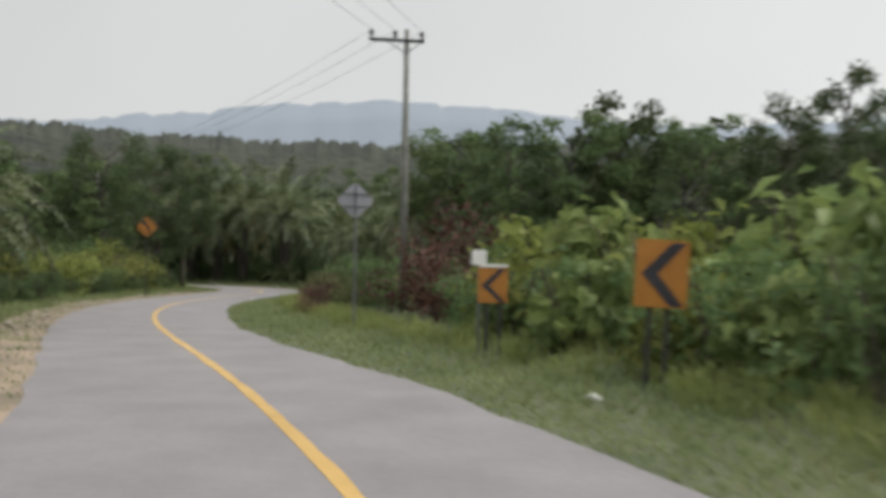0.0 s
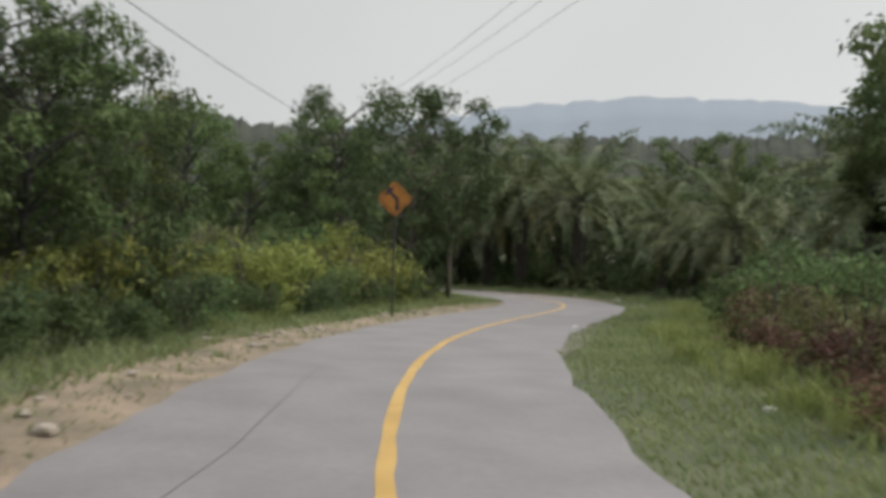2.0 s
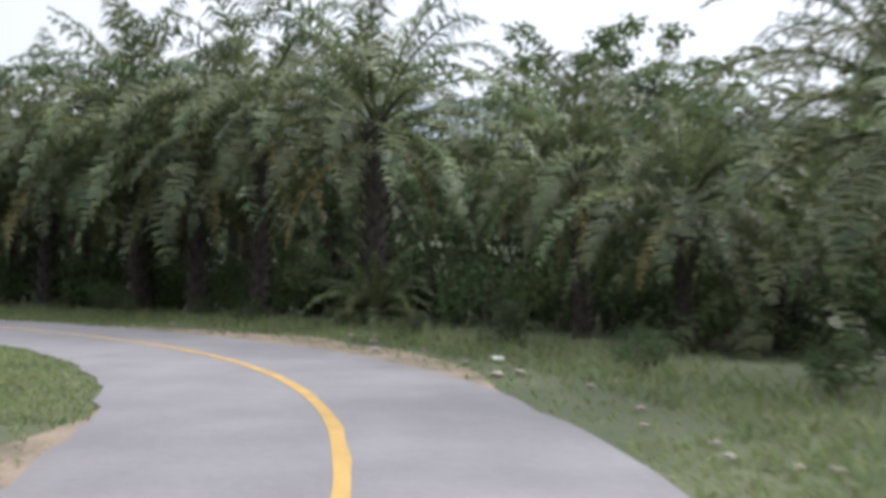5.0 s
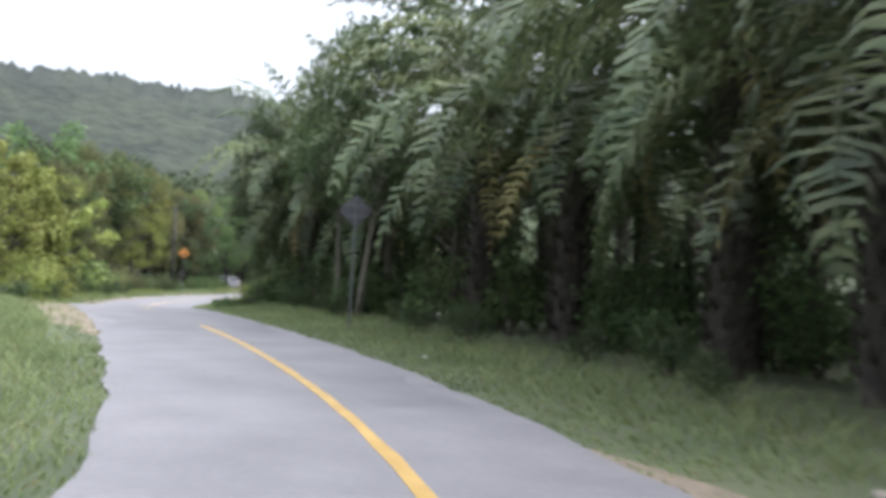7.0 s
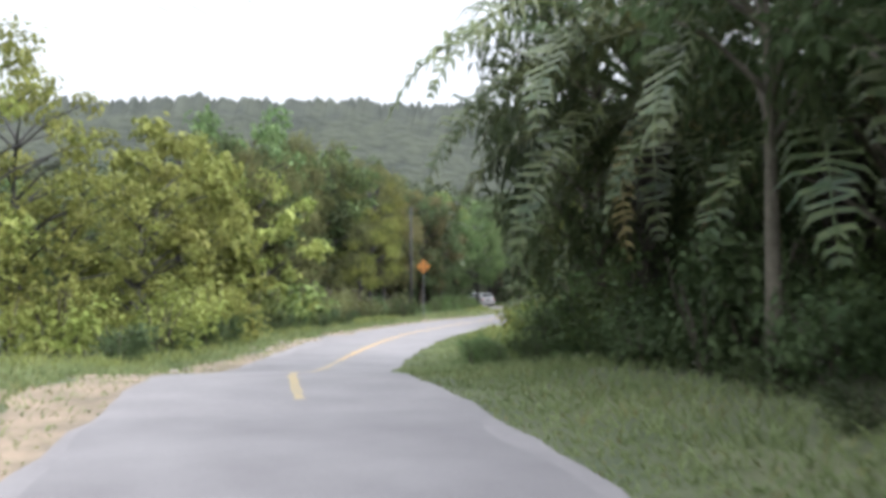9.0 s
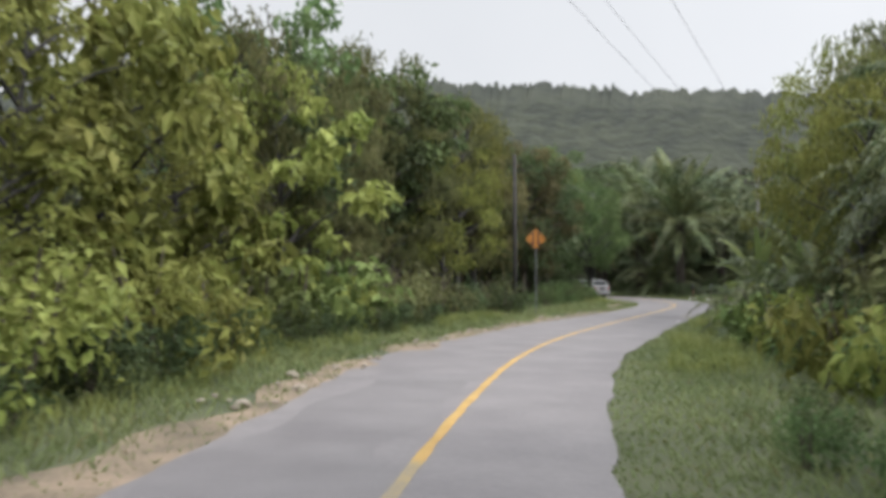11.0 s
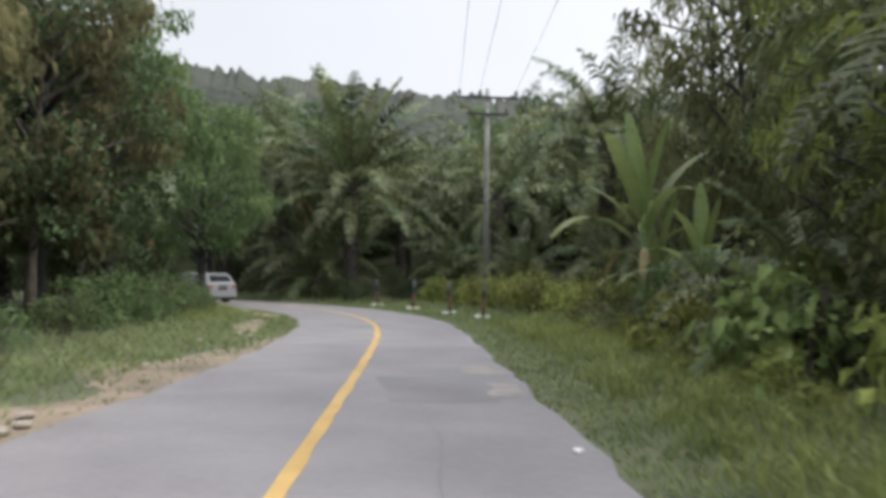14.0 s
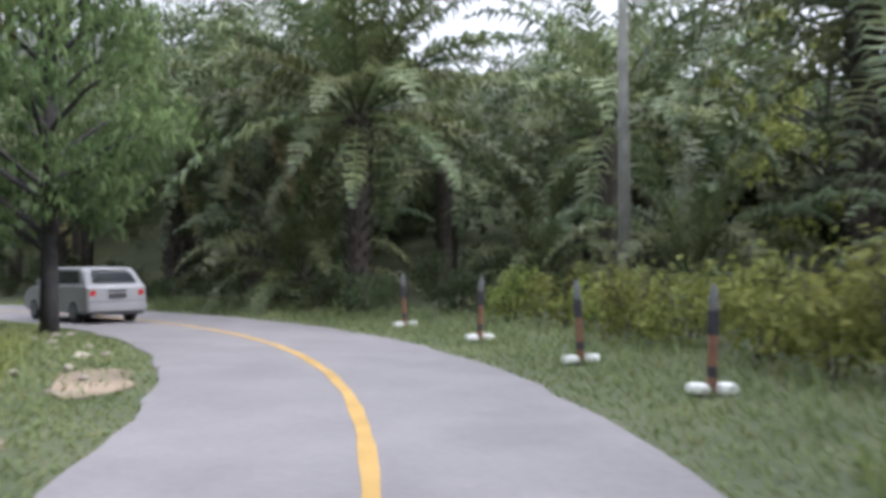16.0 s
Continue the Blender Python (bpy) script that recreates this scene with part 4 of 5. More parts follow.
row("dark", 184, 222, 2.2, 6.4, 8.4, 0.6, 0.9)
plant("greentrunk", -106.9, 142.8, 0.98, rng=PICK)
plant("dark", -109.6, 141.2, 1.3, 50, rng=PICK)
for key, x, y, k in (("tallpalm", -104.6, 166.2, 1.05), ("broad", -102.6, 172.4, 1.4), ("broad", -109.9, 174.8, 1.45), ("yellow", -96.2, 168.0, 1.5),
                     ("shade", -122.5, 159.6, 1.25), ("broad", -128.9, 163.0, 1.45), ("shade", -116.8, 162.1, 1.2), ("canopy", -107.3, 135.8, 1.05), ("canopy", -110.2, 139.6, 1.0)):
    if float(off_road(np.array([x]), np.array([y]))[0]) > 6.5:
        plant(key, x, y, k, rng=PICK)
for key, x, y, k in (("trunky", -96.1, 124.0, 1.0), ("trunky", -98.5, 129.6, 1.05), ("greentrunk", -102.8, 134.9, 1.12)):
    plant(key, x, y, k, rng=PICK)
plant("leaning", -42.6, 95.3, 1.0, 30, rng=PICK, lean=7)
plant("leaning", -40.0, 93.6, 0.9, 130, rng=PICK, lean=5)
plant("broad", -18.9, 34.6, 0.72, 40, rng=PICK)
plant("shade", -21.0, 36.5, 0.62, 140, rng=PICK)
for key, x, y, k in (("sparse", 7.2, 25.0, 0.56), ("sparse", 9.4, 25.0, 0.58), ("sparse", 12.0, 24.0, 0.58), ("sparse", 2.6, 33.0, 0.74), ("broad", 4.6, 33.5, 0.8), ("sparse", 6.8, 34.0, 0.86), ("broad", 9.0, 34.0, 0.82), ("youngpalm", 0.6, 46.0, 0.85), ("youngpalm", 3.8, 51.0, 0.9), ("palm", 3.0, 71.5, 0.68), ("palm", -8.6, 80.5, 0.8), ("broad", -6.8, 86.0, 1.2), ("palm", -2.0, 76.0, 0.72), ("broad", 4.5, 81.0, 1.15), ("broad", -4.0, 84.5, 1.1), ("shade", 9.0, 77.0, 1.0)):
    plant(key, x, y, k, rng=PICK)
def build_forest():
    """The woods on the slopes: crowns of coarse leaf clumps, past counting."""
    rng = np.random.default_rng(21)
    n = 8000
    x, y = rng.uniform(-330, 150, n), rng.uniform(20, 470, n)
    x[:2600], y[:2600] = rng.uniform(-215, -80, 2600), rng.uniform(115, 290, 2600)
    d = off_road(x, y)
    keep = (d > 22) & (rng.uniform(0, 1, n) < np.clip(1.25 - d / 480, 0.35, 1))
    x, y, d = x[keep], y[keep], d[keep]
    z = ground_height(x, y)
    at, out, size, tone = [], [], [], []
    for i in range(len(x)):
        r = rng.uniform(1.8, 3.8) * (1 + d[i] / 600)
        h = rng.uniform(5.0, 10.5)
        seen = (x[i] < -75 and 110 < y[i] < 290) or (x[i] > -14 and y[i] < 120 and d[i] < 70)
        k = int((220 if x[i] > -14 else 85) if seen and d[i] < 95 else 26 if d[i] < 95 else (46 if seen else 20) if d[i] < 150 else 12)
        tone.append(np.repeat([np.array([1.0, 1.0, 1.0]) * rng.uniform(0.75, 1.15) + rng.uniform(-0.1, 0.12) * np.array([1, 0.2, -0.3])], 4 * k, 0))
        u = unit(rng.normal(0, 1, (k, 3)))
        u[:, 2] = np.abs(u[:, 2]) * 1.15 - 0.35
        at.append(np.array([x[i], y[i], z[i] + h * 0.62]) + u * rng.uniform(0.6, 1.05, (k, 1)) * np.array([r, r, h * 0.5]))
        out.append(u + np.array([0, 0, 0.6]))
        size.append(np.full(k, r * ((0.3 if seen else 0.52) if d[i] < 95 else (0.44 if seen else 0.55) if d[i] < 150 else 0.6)))
    vf = leaves(rng, np.concatenate(at), np.concatenate(out), np.concatenate(size), 0.75, 0.15, 0.25)
    ob = new("forest", solid("forest", vf, FARLEAF))
    tones = np.concatenate(tone)
    tones = np.concatenate([np.clip(tones, 0.2, 1.7), np.ones((len(tones), 1))], 1)
    ob.data.attributes.new("tree_tint", "FLOAT_COLOR", "POINT").data.foreach_set("color", tones.ravel())
    tagged(ob, "dense mixed woods covering the far slopes", "forest", kind="stuff")


build_forest()


def build_grass():
    """Blades on both verges, longer away from the asphalt."""
    rng = np.random.default_rng(31)
    spec = ((GRASS, 170000, "green grass and weeds on the verges", "grass", 0.1), (DRYGRASS, 14000, "dry yellowish grass on the verges", "dry_grass", 0.09))
    for material, n, label, name, tall in spec:
        s = rng.uniform(-16, 200, n)
        side = np.where(rng.uniform(0, 1, n) < 0.5, -1.0, 1.0)
        edge = np.array([right_edge(q) if w < 0 else left_edge(q) for q, w in zip(s, side)])
        lat = edge + side * (0.02 + np.abs(rng.normal(0, 1, n)) * 1.9)
        bare = np.where(side > 0, ((s < 54) | ((s > 84) & (s < 157))), (s > 52) & (s < 72))
        keep = ~((np.abs(lat) < np.where(s > 152, 3.4, 3.9)) & bare & (rng.uniform(0, 1, n) < 0.8))
        worn = ((s > 162.9) & (s < 169.1) & (np.abs(lat - 3.62) < 0.4)) | ((s > 171.3) & (s < 174.3) & (np.abs(lat - 3.2) < 0.45))
        keep &= ~(worn & (rng.uniform(0, 1, n) < 0.7))
        s, lat = s[keep], lat[keep]
        a = np.interp(s, RS, RA)
        x, y = np.interp(s, RS, RX) - np.cos(a) * lat, np.interp(s, RS, RY) - np.sin(a) * lat
        keep = off_road(x, y) > np.minimum(np.abs(lat), 2.66) - 0.01
        x, y, lat = x[keep], y[keep], lat[keep]
        z = ground_height(x, y) - 0.01
        m = len(x)
        h = tall * rng.uniform(0.5, 1.6, m) * (0.6 + 0.75 * np.clip(np.abs(lat) - 2.5, 0, 3))
        w = rng.uniform(0.008, 0.02, m)
        t, q = rng.uniform(0, 6.28, m), rng.uniform(0, 6.28, m)
        b = np.stack([x, y, z], 1)
        wide = np.stack([np.cos(t) * w, np.sin(t) * w, 0 * w], 1)
        bend = np.stack([np.cos(q) * h * 0.9, np.sin(q) * h * 0.9, h * 0.85], 1)
        v = np.stack([b - wide, b + wide, b + bend * [0.35, 0.35, 0.6] + wide * 0.8, b + bend * [0.35, 0.35, 0.6] - wide * 0.8, b + bend], 1).reshape(-1, 3)
        k = np.arange(m)[:, None] * 5
        f = (k + [0, 1, 2, 3]).tolist() + (k + [3, 2, 4]).tolist()
        tagged(new(name, solid(name, (v, f), material)), label, "grass", kind="stuff")


build_grass()


def build_tall_grass():
    """Knee-high clumps of yellowish grass, further out on the verges."""
    rng = np.random.default_rng(77)
    at = []
    for s0, s1, a, b, clumps in ((126, 166, -3.6, -5.4, 240), (20, 50, -4.4, -6.2, 160), (30, 56, 5.0, 6.4, 90), (104, 150, 4.8, 6.2, 150), (-4, 22, -4.6, -6.0, 110), (166, 186, 4.4, 5.6, 60)):
        for _ in range(clumps):
            x, y, _h = on_road(rng.uniform(s0, s1), rng.uniform(min(a, b), max(a, b)))
            at.append(np.stack([x + rng.normal(0, 0.16, 26), y + rng.normal(0, 0.16, 26), np.full(26, rng.uniform(0.28, 0.55))], 1))
    at = np.concatenate(at)
    at = at[off_road(at[:, 0], at[:, 1]) > 3.1]
    m = len(at)
    h, w = at[:, 2] * rng.uniform(0.6, 1.2, m), rng.uniform(0.008, 0.016, m)
    t, q = rng.uniform(0, 6.28, m), rng.uniform(0, 6.28, m)
    b = np.stack([at[:, 0], at[:, 1], ground_height(at[:, 0], at[:, 1]) - 0.02], 1)
    wide = np.stack([np.cos(t) * w, np.sin(t) * w, 0 * w], 1)
    bend = np.stack([np.cos(q) * h * 0.55, np.sin(q) * h * 0.55, h], 1)
    v = np.stack([b - wide, b + wide, b + bend * [0.35, 0.35, 0.65] + wide * 0.8, b + bend * [0.35, 0.35, 0.65] - wide * 0.8, b + bend * [1.2, 1.2, 0.9]], 1).reshape(-1, 3)
    k = np.arange(m)[:, None] * 5
    f = (k + [0, 1, 2, 3]).tolist() + (k + [3, 2, 4]).tolist()
    tagged(new("tall_grass", solid("tall_grass", (v, f), TALLGRASS)), "knee-high yellow-green grass clumps on the verges", "grass", kind="stuff")


build_tall_grass()

for x, y, k in ((-23.8, 39.5, 0.55), (-27.5, 44.0, 0.5), (-33.0, 52.0, 0.55), (-20.0, 31.0, 0.62), (-42.0, 70.0, 0.9)):
    plant("shade", x, y, k, rng=PICK)

for key, kinds in STORE.items():
    for ob in kinds:
        if ob.name not in PLACED:
            x, y, _ = on_road(70 + 9 * len(PLACED) % 30, 20)
            PLACED.add(ob.name)
            ob.matrix_basis = pose(x, y, height_at(x, y) - 0.03)


for key, x, y, k in (("drooping", -83.0, 144.6, 1.25), ("drooping", -78.0, 138.5, 1.25), ("drooping", -73.8, 131.9, 1.15), ("broad", -81.4, 149.2, 1.45), ("drooping", -70.8, 125.6, 1.05), ("drooping", -85.2, 146.9, 1.2), ("drooping", -79.9, 143.4, 1.3), ("broad", -76.6, 140.6, 1.35)):
    plant(key, x, y, k, rng=PICK)


# ---- things beside the road ----


def diamond(half, thick, rim=0.0):
    """An upright square plate on its corner, facing -y, with rounded corners."""
    c = half * 0.12
    ring = [(-c, half - c), (c, half - c), (half - c, c), (half - c, -c), (c, -half + c), (-c, -half + c), (-half + c, -c), (-half + c, c)]
    v = [(x, -thick / 2, z) for x, z in ring] + [(x, thick / 2, z) for x, z in ring]
    n = len(ring)
    return np.array(v), [tuple(range(n)), tuple(range(2 * n - 1, n - 1, -1))] + [(i, n + i, n + (i + 1) % n, (i + 1) % n) for i in range(n)]


def plate(points, y, thick):
    """An upright flat shape from its outline in x and z."""
    n = len(points)
    v = [(x, y, z) for x, z in points] + [(x, y + thick, z) for x, z in points]
    return np.array(v), [tuple(range(n)), tuple(range(2 * n - 1, n - 1, -1))] + [(i, n + i, n + (i + 1) % n, (i + 1) % n) for i in range(n)]


def post(z0, z1, radius=0.03):
    return tube([(0, 0, z0), (0, 0, (z0 + z1) / 2), (0, 0, z1)], [radius, radius, radius], 8)


def warning_sign(x, y, turn, top, label, arrow, half=0.5, support=None):
    """A diamond warning sign on a post, its face towards -y of its own frame."""
    ob = thing("warning_sign", label, "road sign", group="road signs", m=pose(x, y, height_at(x, y), 0, 0, turn))
    part("post", post(-0.2, top - 0.2), support or STEEL, ob, "thin upright post")
    face = part("board", moved(diamond(half, 0.02), pose(0, -0.05, top - half)), ORANGE, ob, "orange diamond board")
    part("border", joined(*[moved(box(half * 1.16, 0.006, 0.02, 0, 0, 0), pose(q * half * 0.41, -0.064, top - half + w * half * 0.41, 0, q * w * 45, 0)) for q in (-1, 1) for w in (-1, 1)]), BLACK, face)
    z = top - half
    if arrow == "bend":
        pts = [(0.02, -0.26), (0.1, -0.26), (0.1, 0.0), (-0.06, 0.17), (0.0, 0.24), (-0.2, 0.26), (-0.2, 0.06), (-0.13, 0.12), (0.02, -0.03)]
    else:
        pts = [(0.07, -0.2), (0.11, -0.27), (0.17, -0.27), (0.13, -0.16), (0.13, 0.16), (0.17, 0.27), (0.11, 0.27), (0.07, 0.2)]
        part("symbol", plate([(-px * half / 0.42, z + pz * half / 0.42) for px, pz in pts][::-1], -0.068, 0.006), BLACK, face, "black bar of a narrow-road symbol")
    part("symbol", plate([(px * half / 0.42, z + pz * half / 0.42) for px, pz in pts], -0.068, 0.006), BLACK, face, "black arrow" if arrow == "bend" else "black bar of a narrow-road symbol")
    part("bracket", joined(box(0.12, 0.05, 0.03, 0, -0.02, z + 0.2), box(0.12, 0.05, 0.03, 0, -0.02, z - 0.2)), STEEL, ob)


def sign_seen_from_behind(x, y, turn, top, label, half=0.5, material=None):
    ob = thing("warning_sign", label, "road sign", group="road signs", m=pose(x, y, height_at(x, y), 0, 0, turn))
    part("post", post(-0.2, top - 0.1), STEEL, ob, "grey steel post")
    face = part("board", moved(diamond(half, 0.02), pose(0, 0.05, top - half)), material or SHADEBACK, ob, "bare grey metal back")
    part("stiffener", joined(box(half * 1.3, 0.03, 0.04, 0, 0.03, top - half + 0.16), box(half * 1.3, 0.03, 0.04, 0, 0.03, top - half - 0.16)), STEEL, face)


def chevron_board(x, y, turn, middle, label, width=0.62, height=0.76, marker=False, tilt=0.0):
    ob = thing("chevron_sign", label, "road sign", group="chevron signs", m=pose(x, y, height_at(x, y), 0, tilt, turn))
    part("post", joined(moved(post(-0.2, middle + height * 0.35), pose(-0.12, 0.04, 0)), moved(post(-0.2, middle + height * 0.35), pose(0.12, 0.04, 0))), DARKWOOD, ob, "dark posts")
    face = part("board", box(width, 0.025, height, 0, -0.02, middle, 0.008), ORANGE, ob, "orange board")
    w, h = width * 0.5, height * 0.5
    part("chevron", plate([(0.12, middle + h * 0.94), (w * 0.86, middle + h * 0.94), (-0.06, middle), (w * 0.86, middle - h * 0.94), (0.12, middle - h * 0.94), (-w * 0.78, middle)][::-1], -0.04, 0.006), BLACK, face, "black chevron pointing to the side")
    if marker:
        part("top_strip", box(width, 0.04, 0.05, 0, -0.02, middle + h + 0.03, 0.01), WHITE, ob, "white strip")
    return ob


def marker_plate(x, y, turn, middle):
    ob = thing("marker_plate", "small white square plate on a thin post", "road sign", m=pose(x, y, height_at(x, y), 0, 0, turn))
    part("post", post(-0.2, middle + 0.1, 0.025), STEEL, ob)
    part("plate", box(0.27, 0.02, 0.27, 0, -0.035, middle, 0.01), WHITE, ob)


def power_pole(x, y, turn, height, label, arms=((-0.95, 0.75),), offs=((-1.15, -0.4, 0.5),), material=None, radius=0.15):
    """A tapering pole with timber cross-arms and pin insulators."""
    ob = thing("power_pole", label, "utility pole", group="power poles", m=pose(x, y, height_at(x, y), 0, 0, turn))
    part("pole", tube([(0, 0, -0.3), (0, 0, height * 0.5), (0, 0, height)], [radius, radius * 0.82, radius * 0.62], 12), material or CONCRETE, ob, smooth=True)
    tops = []
    for k, row_x in enumerate(offs):
        z = height - 0.42 - 0.75 * k
        lo, hi = min(row_x) - 0.1, max(row_x) + 0.1
        arm = part("cross_arm", box(hi - lo, 0.1, 0.11, (hi + lo) / 2, -0.14, z, 0.012), DARKWOOD, ob)
        part("brace", joined(tube([(0, -0.13, z - 0.45), (lo * 0.55, -0.15, z - 0.03)], [0.018, 0.018], 5), tube([(0, -0.13, z - 0.45), (hi * 0.8, -0.15, z - 0.03)], [0.018, 0.018], 5)), STEEL, ob)
        for q in row_x:
            part("insulator", tube([(q, -0.14, z + 0.05), (q, -0.14, z + 0.13), (q, -0.14, z + 0.15), (q, -0.14, z + 0.24), (q, -0.14, z + 0.26), (q, -0.14, z + 0.34)], [0.03, 0.04, 0.09, 0.075, 0.1, 0.045], 10), CERAMIC, arm, "brown ceramic insulator")
            tops.append(ob.matrix_basis @ Vector((q, -0.14, z + 0.34)))
    return tops


def cable(a, b, sag, radius=0.007):
    a, b = Vector(a), Vector(b)
    pts = [a.lerp(b, k / 24) - Vector((0, 0, sag * 4 * (k / 24) * (1 - k / 24))) for k in range(25)]
    tagged(new("power_cable", solid("power_cable", tube(pts, [radius] * 25, 6), BLACK)), "thin black overhead cable strung between poles", "cable", group="power cables")


def guide_post(s, lat, lean):
    x, y, a = on_road(s, lat)
    ob = thing("guide_post", "weathered roadside guide post, dark banded, white foot", "guide post", group="guide posts", m=pose(x, y, height_at(x, y), lean, lean * 0.6, math.degrees(a)) @ Matrix.Scale(1.16, 4))
    part("shaft", tube([(0, 0, -0.1), (0, 0, 0.62)], [0.05, 0.048], 10), REDBROWN, ob, "faded red-brown shaft")
    part("band", tube([(0, 0, 0.621), (0, 0, 0.86)], [0.06, 0.058], 10), BLACK, ob, "black band")
    part("band", tube([(0, 0, 0.2), (0, 0, 0.3)], [0.053, 0.053], 10), BLACK, ob, "black band")
    part("head", tube([(0, 0, 0.861), (0, 0, 1.0), (0, 0, 1.12)], [0.05, 0.046, 0.02], 10), STEEL, ob, "grey tip")
    part("foot", joined(box(0.2, 0.16, 0.1, -0.15, 0, 0.08, 0.02), box(0.2, 0.16, 0.1, 0.15, 0, 0.08, 0.02)), WHITE, ob, "white painted foot blocks")
    part("footing", box(0.34, 0.3, 0.07, 0, 0, -0.0, 0.015), DARKWOOD, ob)


# the start: chevrons, markers, grey sign back, first pole
x, y, a = on_road(1.5, -5.1)
chevron_board(x, y, 4, 1.56, "orange board with a black chevron on posts", width=0.72, height=0.9, tilt=3)
chevron_board(0.87, 15.75, -12, 1.3, "orange chevron board with a white top edge", marker=True, width=0.52, height=0.62)
marker_plate(0.64, 16.25, 6, 1.79)
sign_seen_from_behind(-2.25, 22.9, 14, 3.8, "pale grey back of a diamond road sign on a post", 0.5, PALEBACK)
warning_sign(-14.95, 45.4, 8, 4.1, "orange diamond sign with a black bend arrow", "bend", 0.55, DARKWOOD)
sign_seen_from_behind(-36.0, 88.9, 45, 3.95, "grey back of a diamond road sign under trees", 0.5)
warning_sign(-86.1, 120.7, 41, 4.2, "orange diamond narrow-road sign beside a dark pole", "narrow", 0.52)
tops_a = power_pole(-1.41, 31.7, 8, 10.0, "tall grey-green power pole with one cross-arm", offs=((-1.25, -0.42, 0.52),))
tops_b = power_pole(-96.4, 150.1, 40, 9.9, "grey power pole with two cross-arms behind the hedge", offs=((-1.3, -0.35, 1.3), (-0.85, 0.85)))
power_pole(-89.6, 122.1, 30, 8.2, "dark timber pole beside the warning sign", offs=(), material=DARKWOOD, radius=0.13)
x, y, a = on_road(98, 10.2)
tops_c = power_pole(x, y, 32, 9.9, "grey power pole among roadside trees", offs=((-1.3, -0.4, 1.3),))
tops_d = power_pole(-27.0, 82.0 - 12, 20, 9.6, "grey power pole beyond the trees", offs=((-0.85, -0.3, 0.85),))
for p, q in zip(tops_b[:3], tops_c):
    cable(p, q, 0.8)
for p, q in zip(tops_a, tops_d):
    cable(p, q, 0.9)
tops_e = power_pole(-9.2, -7.0, 5, 9.6, "grey power pole by the start of the road", offs=((-0.85, -0.3, 0.85),))
cable(tops_e[0], tops_d[0], 1.2, 0.014)
for p, q in zip(tops_e, tops_a):
    cable(p, q, 0.6)
for s, lat, lean in ((169.5, -4.1, 2), (172.6, -3.85, -3), (176.3, -3.8, 2), (179.9, -4.0, -2)):
    guide_post(s, lat, lean)

STONES = [None] * 4
for i in range(4):
    bm = bmesh.new()
    bmesh.ops.create_icosphere(bm, subdivisions=2, radius=1)
    for q in bm.verts:
        q.co *= 1 + 0.35 * noise.noise(q.co * 1.3 + Vector((i * 7, 0, 0)))
        q.co.z *= 0.6
    me = bpy.data.meshes.new("rock")
    bm.to_mesh(me)
    bm.free()
    me.materials.append(ROCK)
    STONES[i] = me
for k in range(170):
    zone = PICK.choice(((-4, 52, 1), (6, 34, 1), (108, 168, 1), (118, 150, 1), (50, 72, -1), (170, 184, 1)))
    s, lat = PICK.uniform(zone[0], zone[1]), zone[2] * (2.95 + abs(PICK.gauss(0, 0.75)))
    x, y, _ = on_road(s, lat)
    if float(off_road(np.array([x]), np.array([y]))[0]) < 2.85:
        continue
    ob = tagged(new("rock", STONES[k % 4]), "pale angular rock lying on the dirt shoulder", "rock", group="rocks on the shoulder")
    r = PICK.uniform(0.03, 0.09) * (1.4 if k % 9 == 0 else 1)
    ob.matrix_basis = pose(x, y, height_at(x, y) + 0.05 + r * 0.2, 0, 0, PICK.uniform(0, 360)) @ Matrix.Diagonal((r * 1.4, r, r, 1))


def crumpled(s, lat, size, seed, name="plastic_bag", label="crumpled white plastic litter on the verge", material=LITTER):
    rng = np.random.default_rng(seed)
    bm = bmesh.new()
    bmesh.ops.create_icosphere(bm, subdivisions=2, radius=size)
    for q in bm.verts:
        q.co *= 1 + rng.normal(0, 0.2)
        q.co.z = q.co.z * 0.45 + size * 0.3
    me = bpy.data.meshes.new(name)
    bm.to_mesh(me)
    bm.free()
    me.materials.append(material)
    x, y, _ = on_road(s, lat)
    ob = tagged(new(name, me), label, "litter", group="litter")
    ob.matrix_basis = pose(x, y, float(level(x, y)) if abs(lat) < 2.5 else height_at(x, y))


for s, lat, size, seed in ((1.2, -4.0, 0.1, 1), (22.5, -4.3, 0.09, 2), (37.5, -2.2, 0.06, 3), (40.5, -4.1, 0.09, 4), (46.5, -3.6, 0.08, 5), (82.7, -3.3, 0.07, 6), (58.5, -4.2, 0.13, 7), (147, -2.45, 0.05, 8), (152, -4.6, 0.06, 9)):
    crumpled(s, lat, size, seed)
crumpled(167.8, 3.4, 0.1, 12, "plastic_wrapper", "crumpled faded red wrapper on bare dirt", REDBROWN)


# ---- the car ----


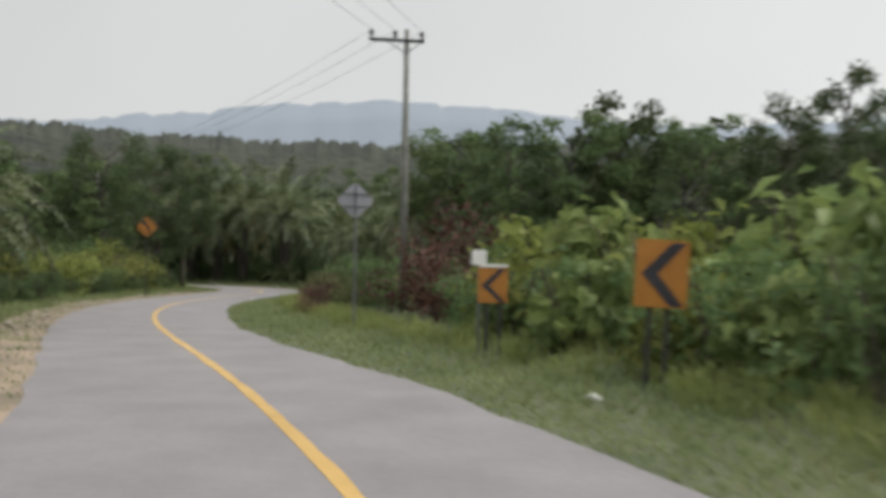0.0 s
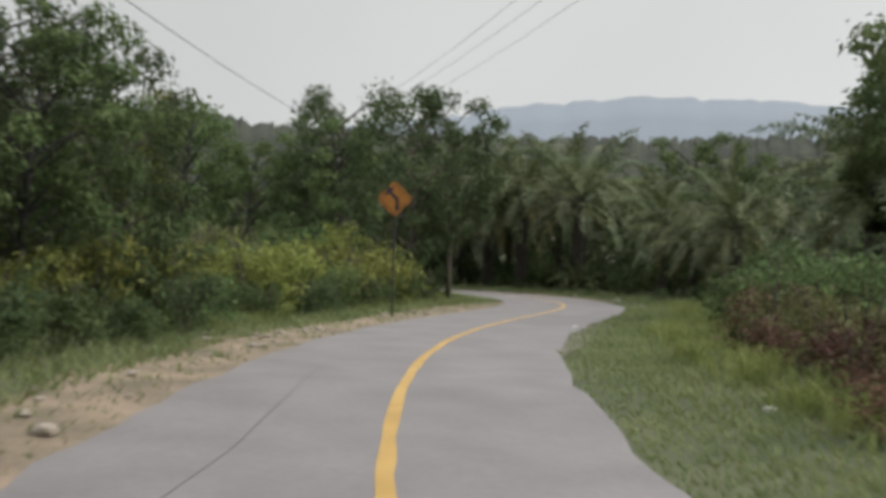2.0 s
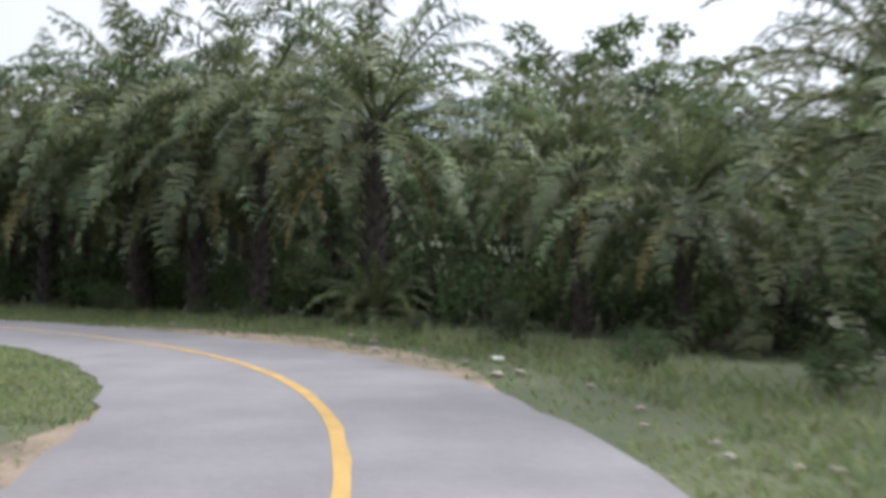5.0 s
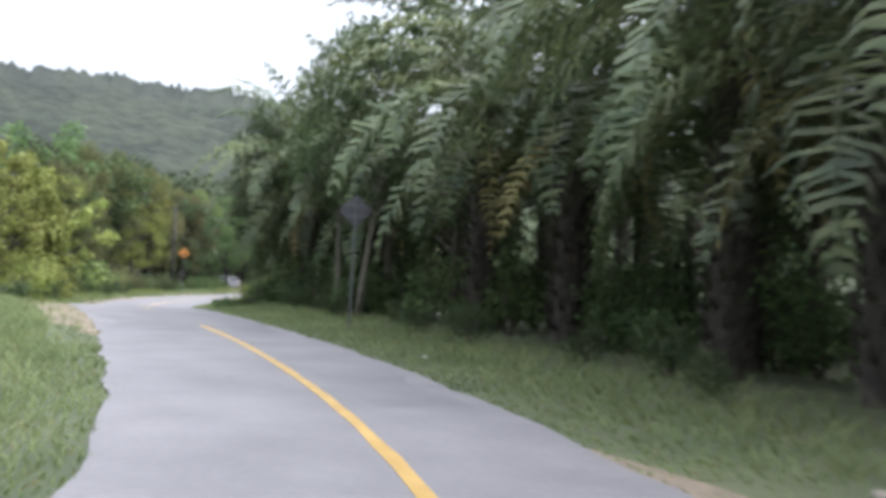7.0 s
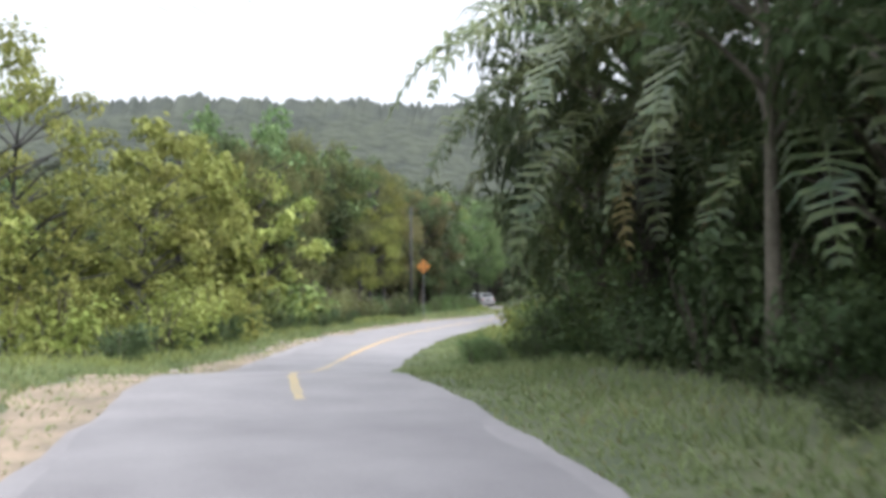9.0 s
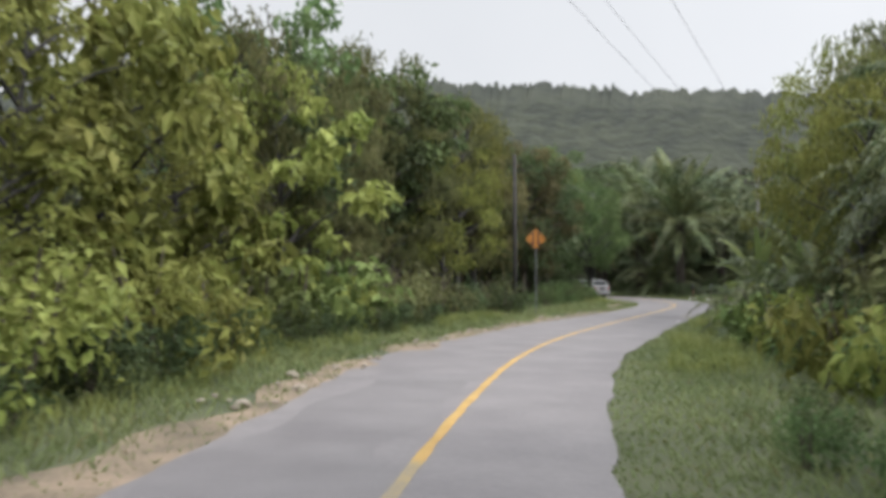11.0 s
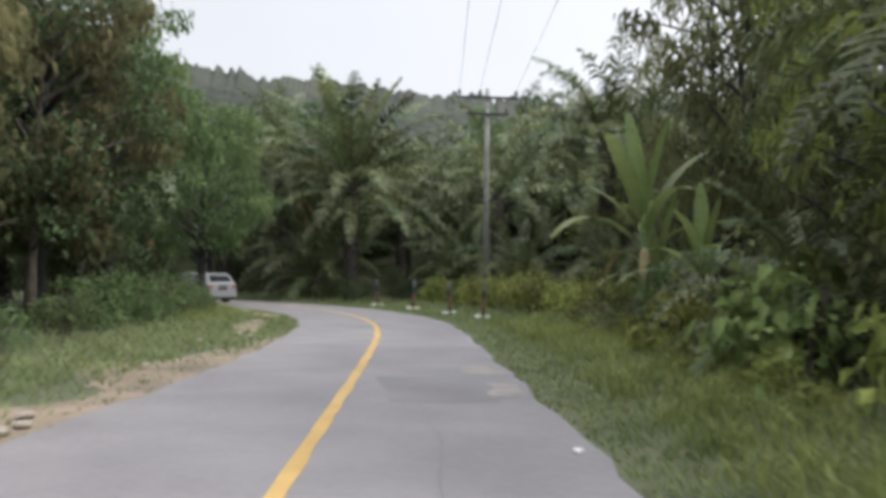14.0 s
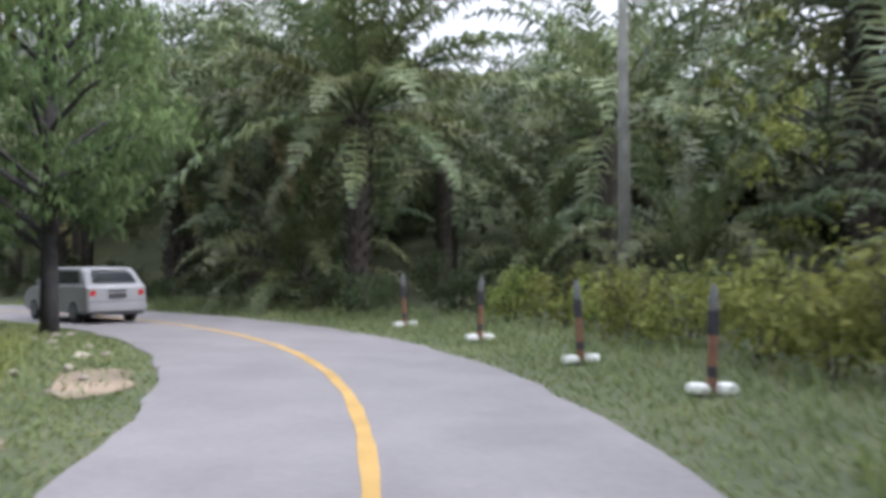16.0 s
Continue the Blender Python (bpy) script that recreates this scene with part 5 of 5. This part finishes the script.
def build_car(s, lat):
    x, y, a = on_road(s, lat)
    fore, aft = (float(level(*on_road(s + q, lat)[:2])) for q in (1.3, -1.3))
    car = thing("car", "silver-white compact family car on the asphalt", "car", m=pose(x, y, (fore + aft) / 2, math.degrees(math.atan2(fore - aft, 2.6)), 0, math.degrees(a)))
    half = 0.83
    side = [(-2.05, 0.32), (-2.1, 0.6), (-2.08, 0.95), (-1.98, 1.02), (1.0, 0.98), (1.75, 0.88), (2.05, 0.7), (2.08, 0.4), (2.0, 0.28), (-1.95, 0.26)]
    roof = [(-1.98, 1.0), (-1.66, 1.36), (-1.4, 1.46), (0.1, 1.47), (0.4, 1.41), (1.15, 0.97)]

    def lofted(outline, wide, taper):
        bm = bmesh.new()
        rings = []
        for q in (-1, -0.93, 0.93, 1):
            inset = 0.03 if abs(q) == 1 else 0.0
            cy, cz = sum(p[0] for p in outline) / len(outline), sum(p[1] for p in outline) / len(outline)
            rings.append([bm.verts.new((q * wide * (1 - taper * max(0, z - 1.0)), cy + (yy - cy) * (1 - inset), cz + (z - cz) * (1 - inset))) for yy, z in outline])
        for r0, r1 in zip(rings, rings[1:]):
            for k in range(len(outline)):
                bm.faces.new((r0[k], r0[(k + 1) % len(outline)], r1[(k + 1) % len(outline)], r1[k]))
        bm.faces.new(rings[0][::-1])
        bm.faces.new(rings[-1])
        bmesh.ops.recalc_face_normals(bm, faces=bm.faces)
        bmesh.ops.bevel(bm, geom=[q for q in bm.edges if q.calc_face_angle(0) > 0.5], offset=0.05, segments=3, profile=0.6, affect='EDGES')
        bm.verts.index_update()
        out = np.array([q.co[:] for q in bm.verts]), [tuple(q.index for q in face.verts) for face in bm.faces]
        bm.free()
        return out

    body = part("body", lofted(side, half, 0.0), CARPAINT, car, "silver-white painted body")
    part("roof", lofted(roof, half * 0.96, 0.3), CARPAINT, body, "pale roof and pillars")
    part("rear_window", [np.array([(-0.6, -1.94, 1.05), (0.6, -1.94, 1.05), (0.53, -1.69, 1.33), (-0.53, -1.69, 1.33)]) + (0, -0.02, 0.01), [(0, 1, 2, 3)]], GLASS, body, "dark rear window")
    part("windscreen", [np.array([(-0.66, 1.1, 1.02), (0.66, 1.1, 1.02), (0.57, 0.5, 1.36), (-0.57, 0.5, 1.36)]) + (0, 0.02, 0.02), [(0, 3, 2, 1)]], GLASS, body)
    for q in (-1, 1):
        part("side_window", [np.array([(q * 0.785, -1.6, 1.07), (q * 0.788, 0.8, 1.05), (q * 0.702, 0.35, 1.39), (q * 0.702, -1.4, 1.39)]) + (q * 0.012, 0, 0), [(0, 1, 2, 3)]], GLASS, body)
        part("tail_lamp", box(0.2, 0.06, 0.2, q * 0.66, -2.07, 0.8, 0.03), LAMPRED, body, "red tail lamp")
        part("headlamp", box(0.3, 0.08, 0.14, q * 0.6, 2.02, 0.66, 0.02), WHITE, body)
        part("mirror", box(0.16, 0.1, 0.12, q * 0.92, 0.72, 1.08, 0.03), CARPAINT, body)
    part("bumper", box(1.64, 0.14, 0.24, 0, -2.1, 0.42, 0.04), CARPAINT, body, "pale rear bumper")
    part("lower_trim", box(1.45, 0.1, 0.12, 0, -2.08, 0.28, 0.02), TRIM, body)
    part("number_plate", box(0.48, 0.02, 0.12, 0, -2.12, 0.72, 0.005), TRIM, body, "black plate with plain bars")
    part("tailgate_handle", box(0.5, 0.03, 0.05, 0, -2.1, 0.86, 0.01), TRIM, body)
    part("spoiler", box(1.0, 0.16, 0.03, 0, -1.62, 1.4, 0.012), CARPAINT, body)
    for q in (-1, 1):
        for yy in (-1.28, 1.3):
            wheel = part("wheel", moved(tube([(-0.095, 0, 0), (-0.08, 0, 0), (0.08, 0, 0), (0.095, 0, 0)], [0.26, 0.3, 0.3, 0.26], 20), pose(q * 0.74, yy, 0.3)), RUBBER, car, "black tyre")
            part("rim", moved(tube([(-0.1, 0, 0), (0.1, 0, 0)], [0.19, 0.19], 16), pose(q * 0.745, yy, 0.3)), STEEL, wheel, "grey wheel rim")


build_car(188.0, 1.0)
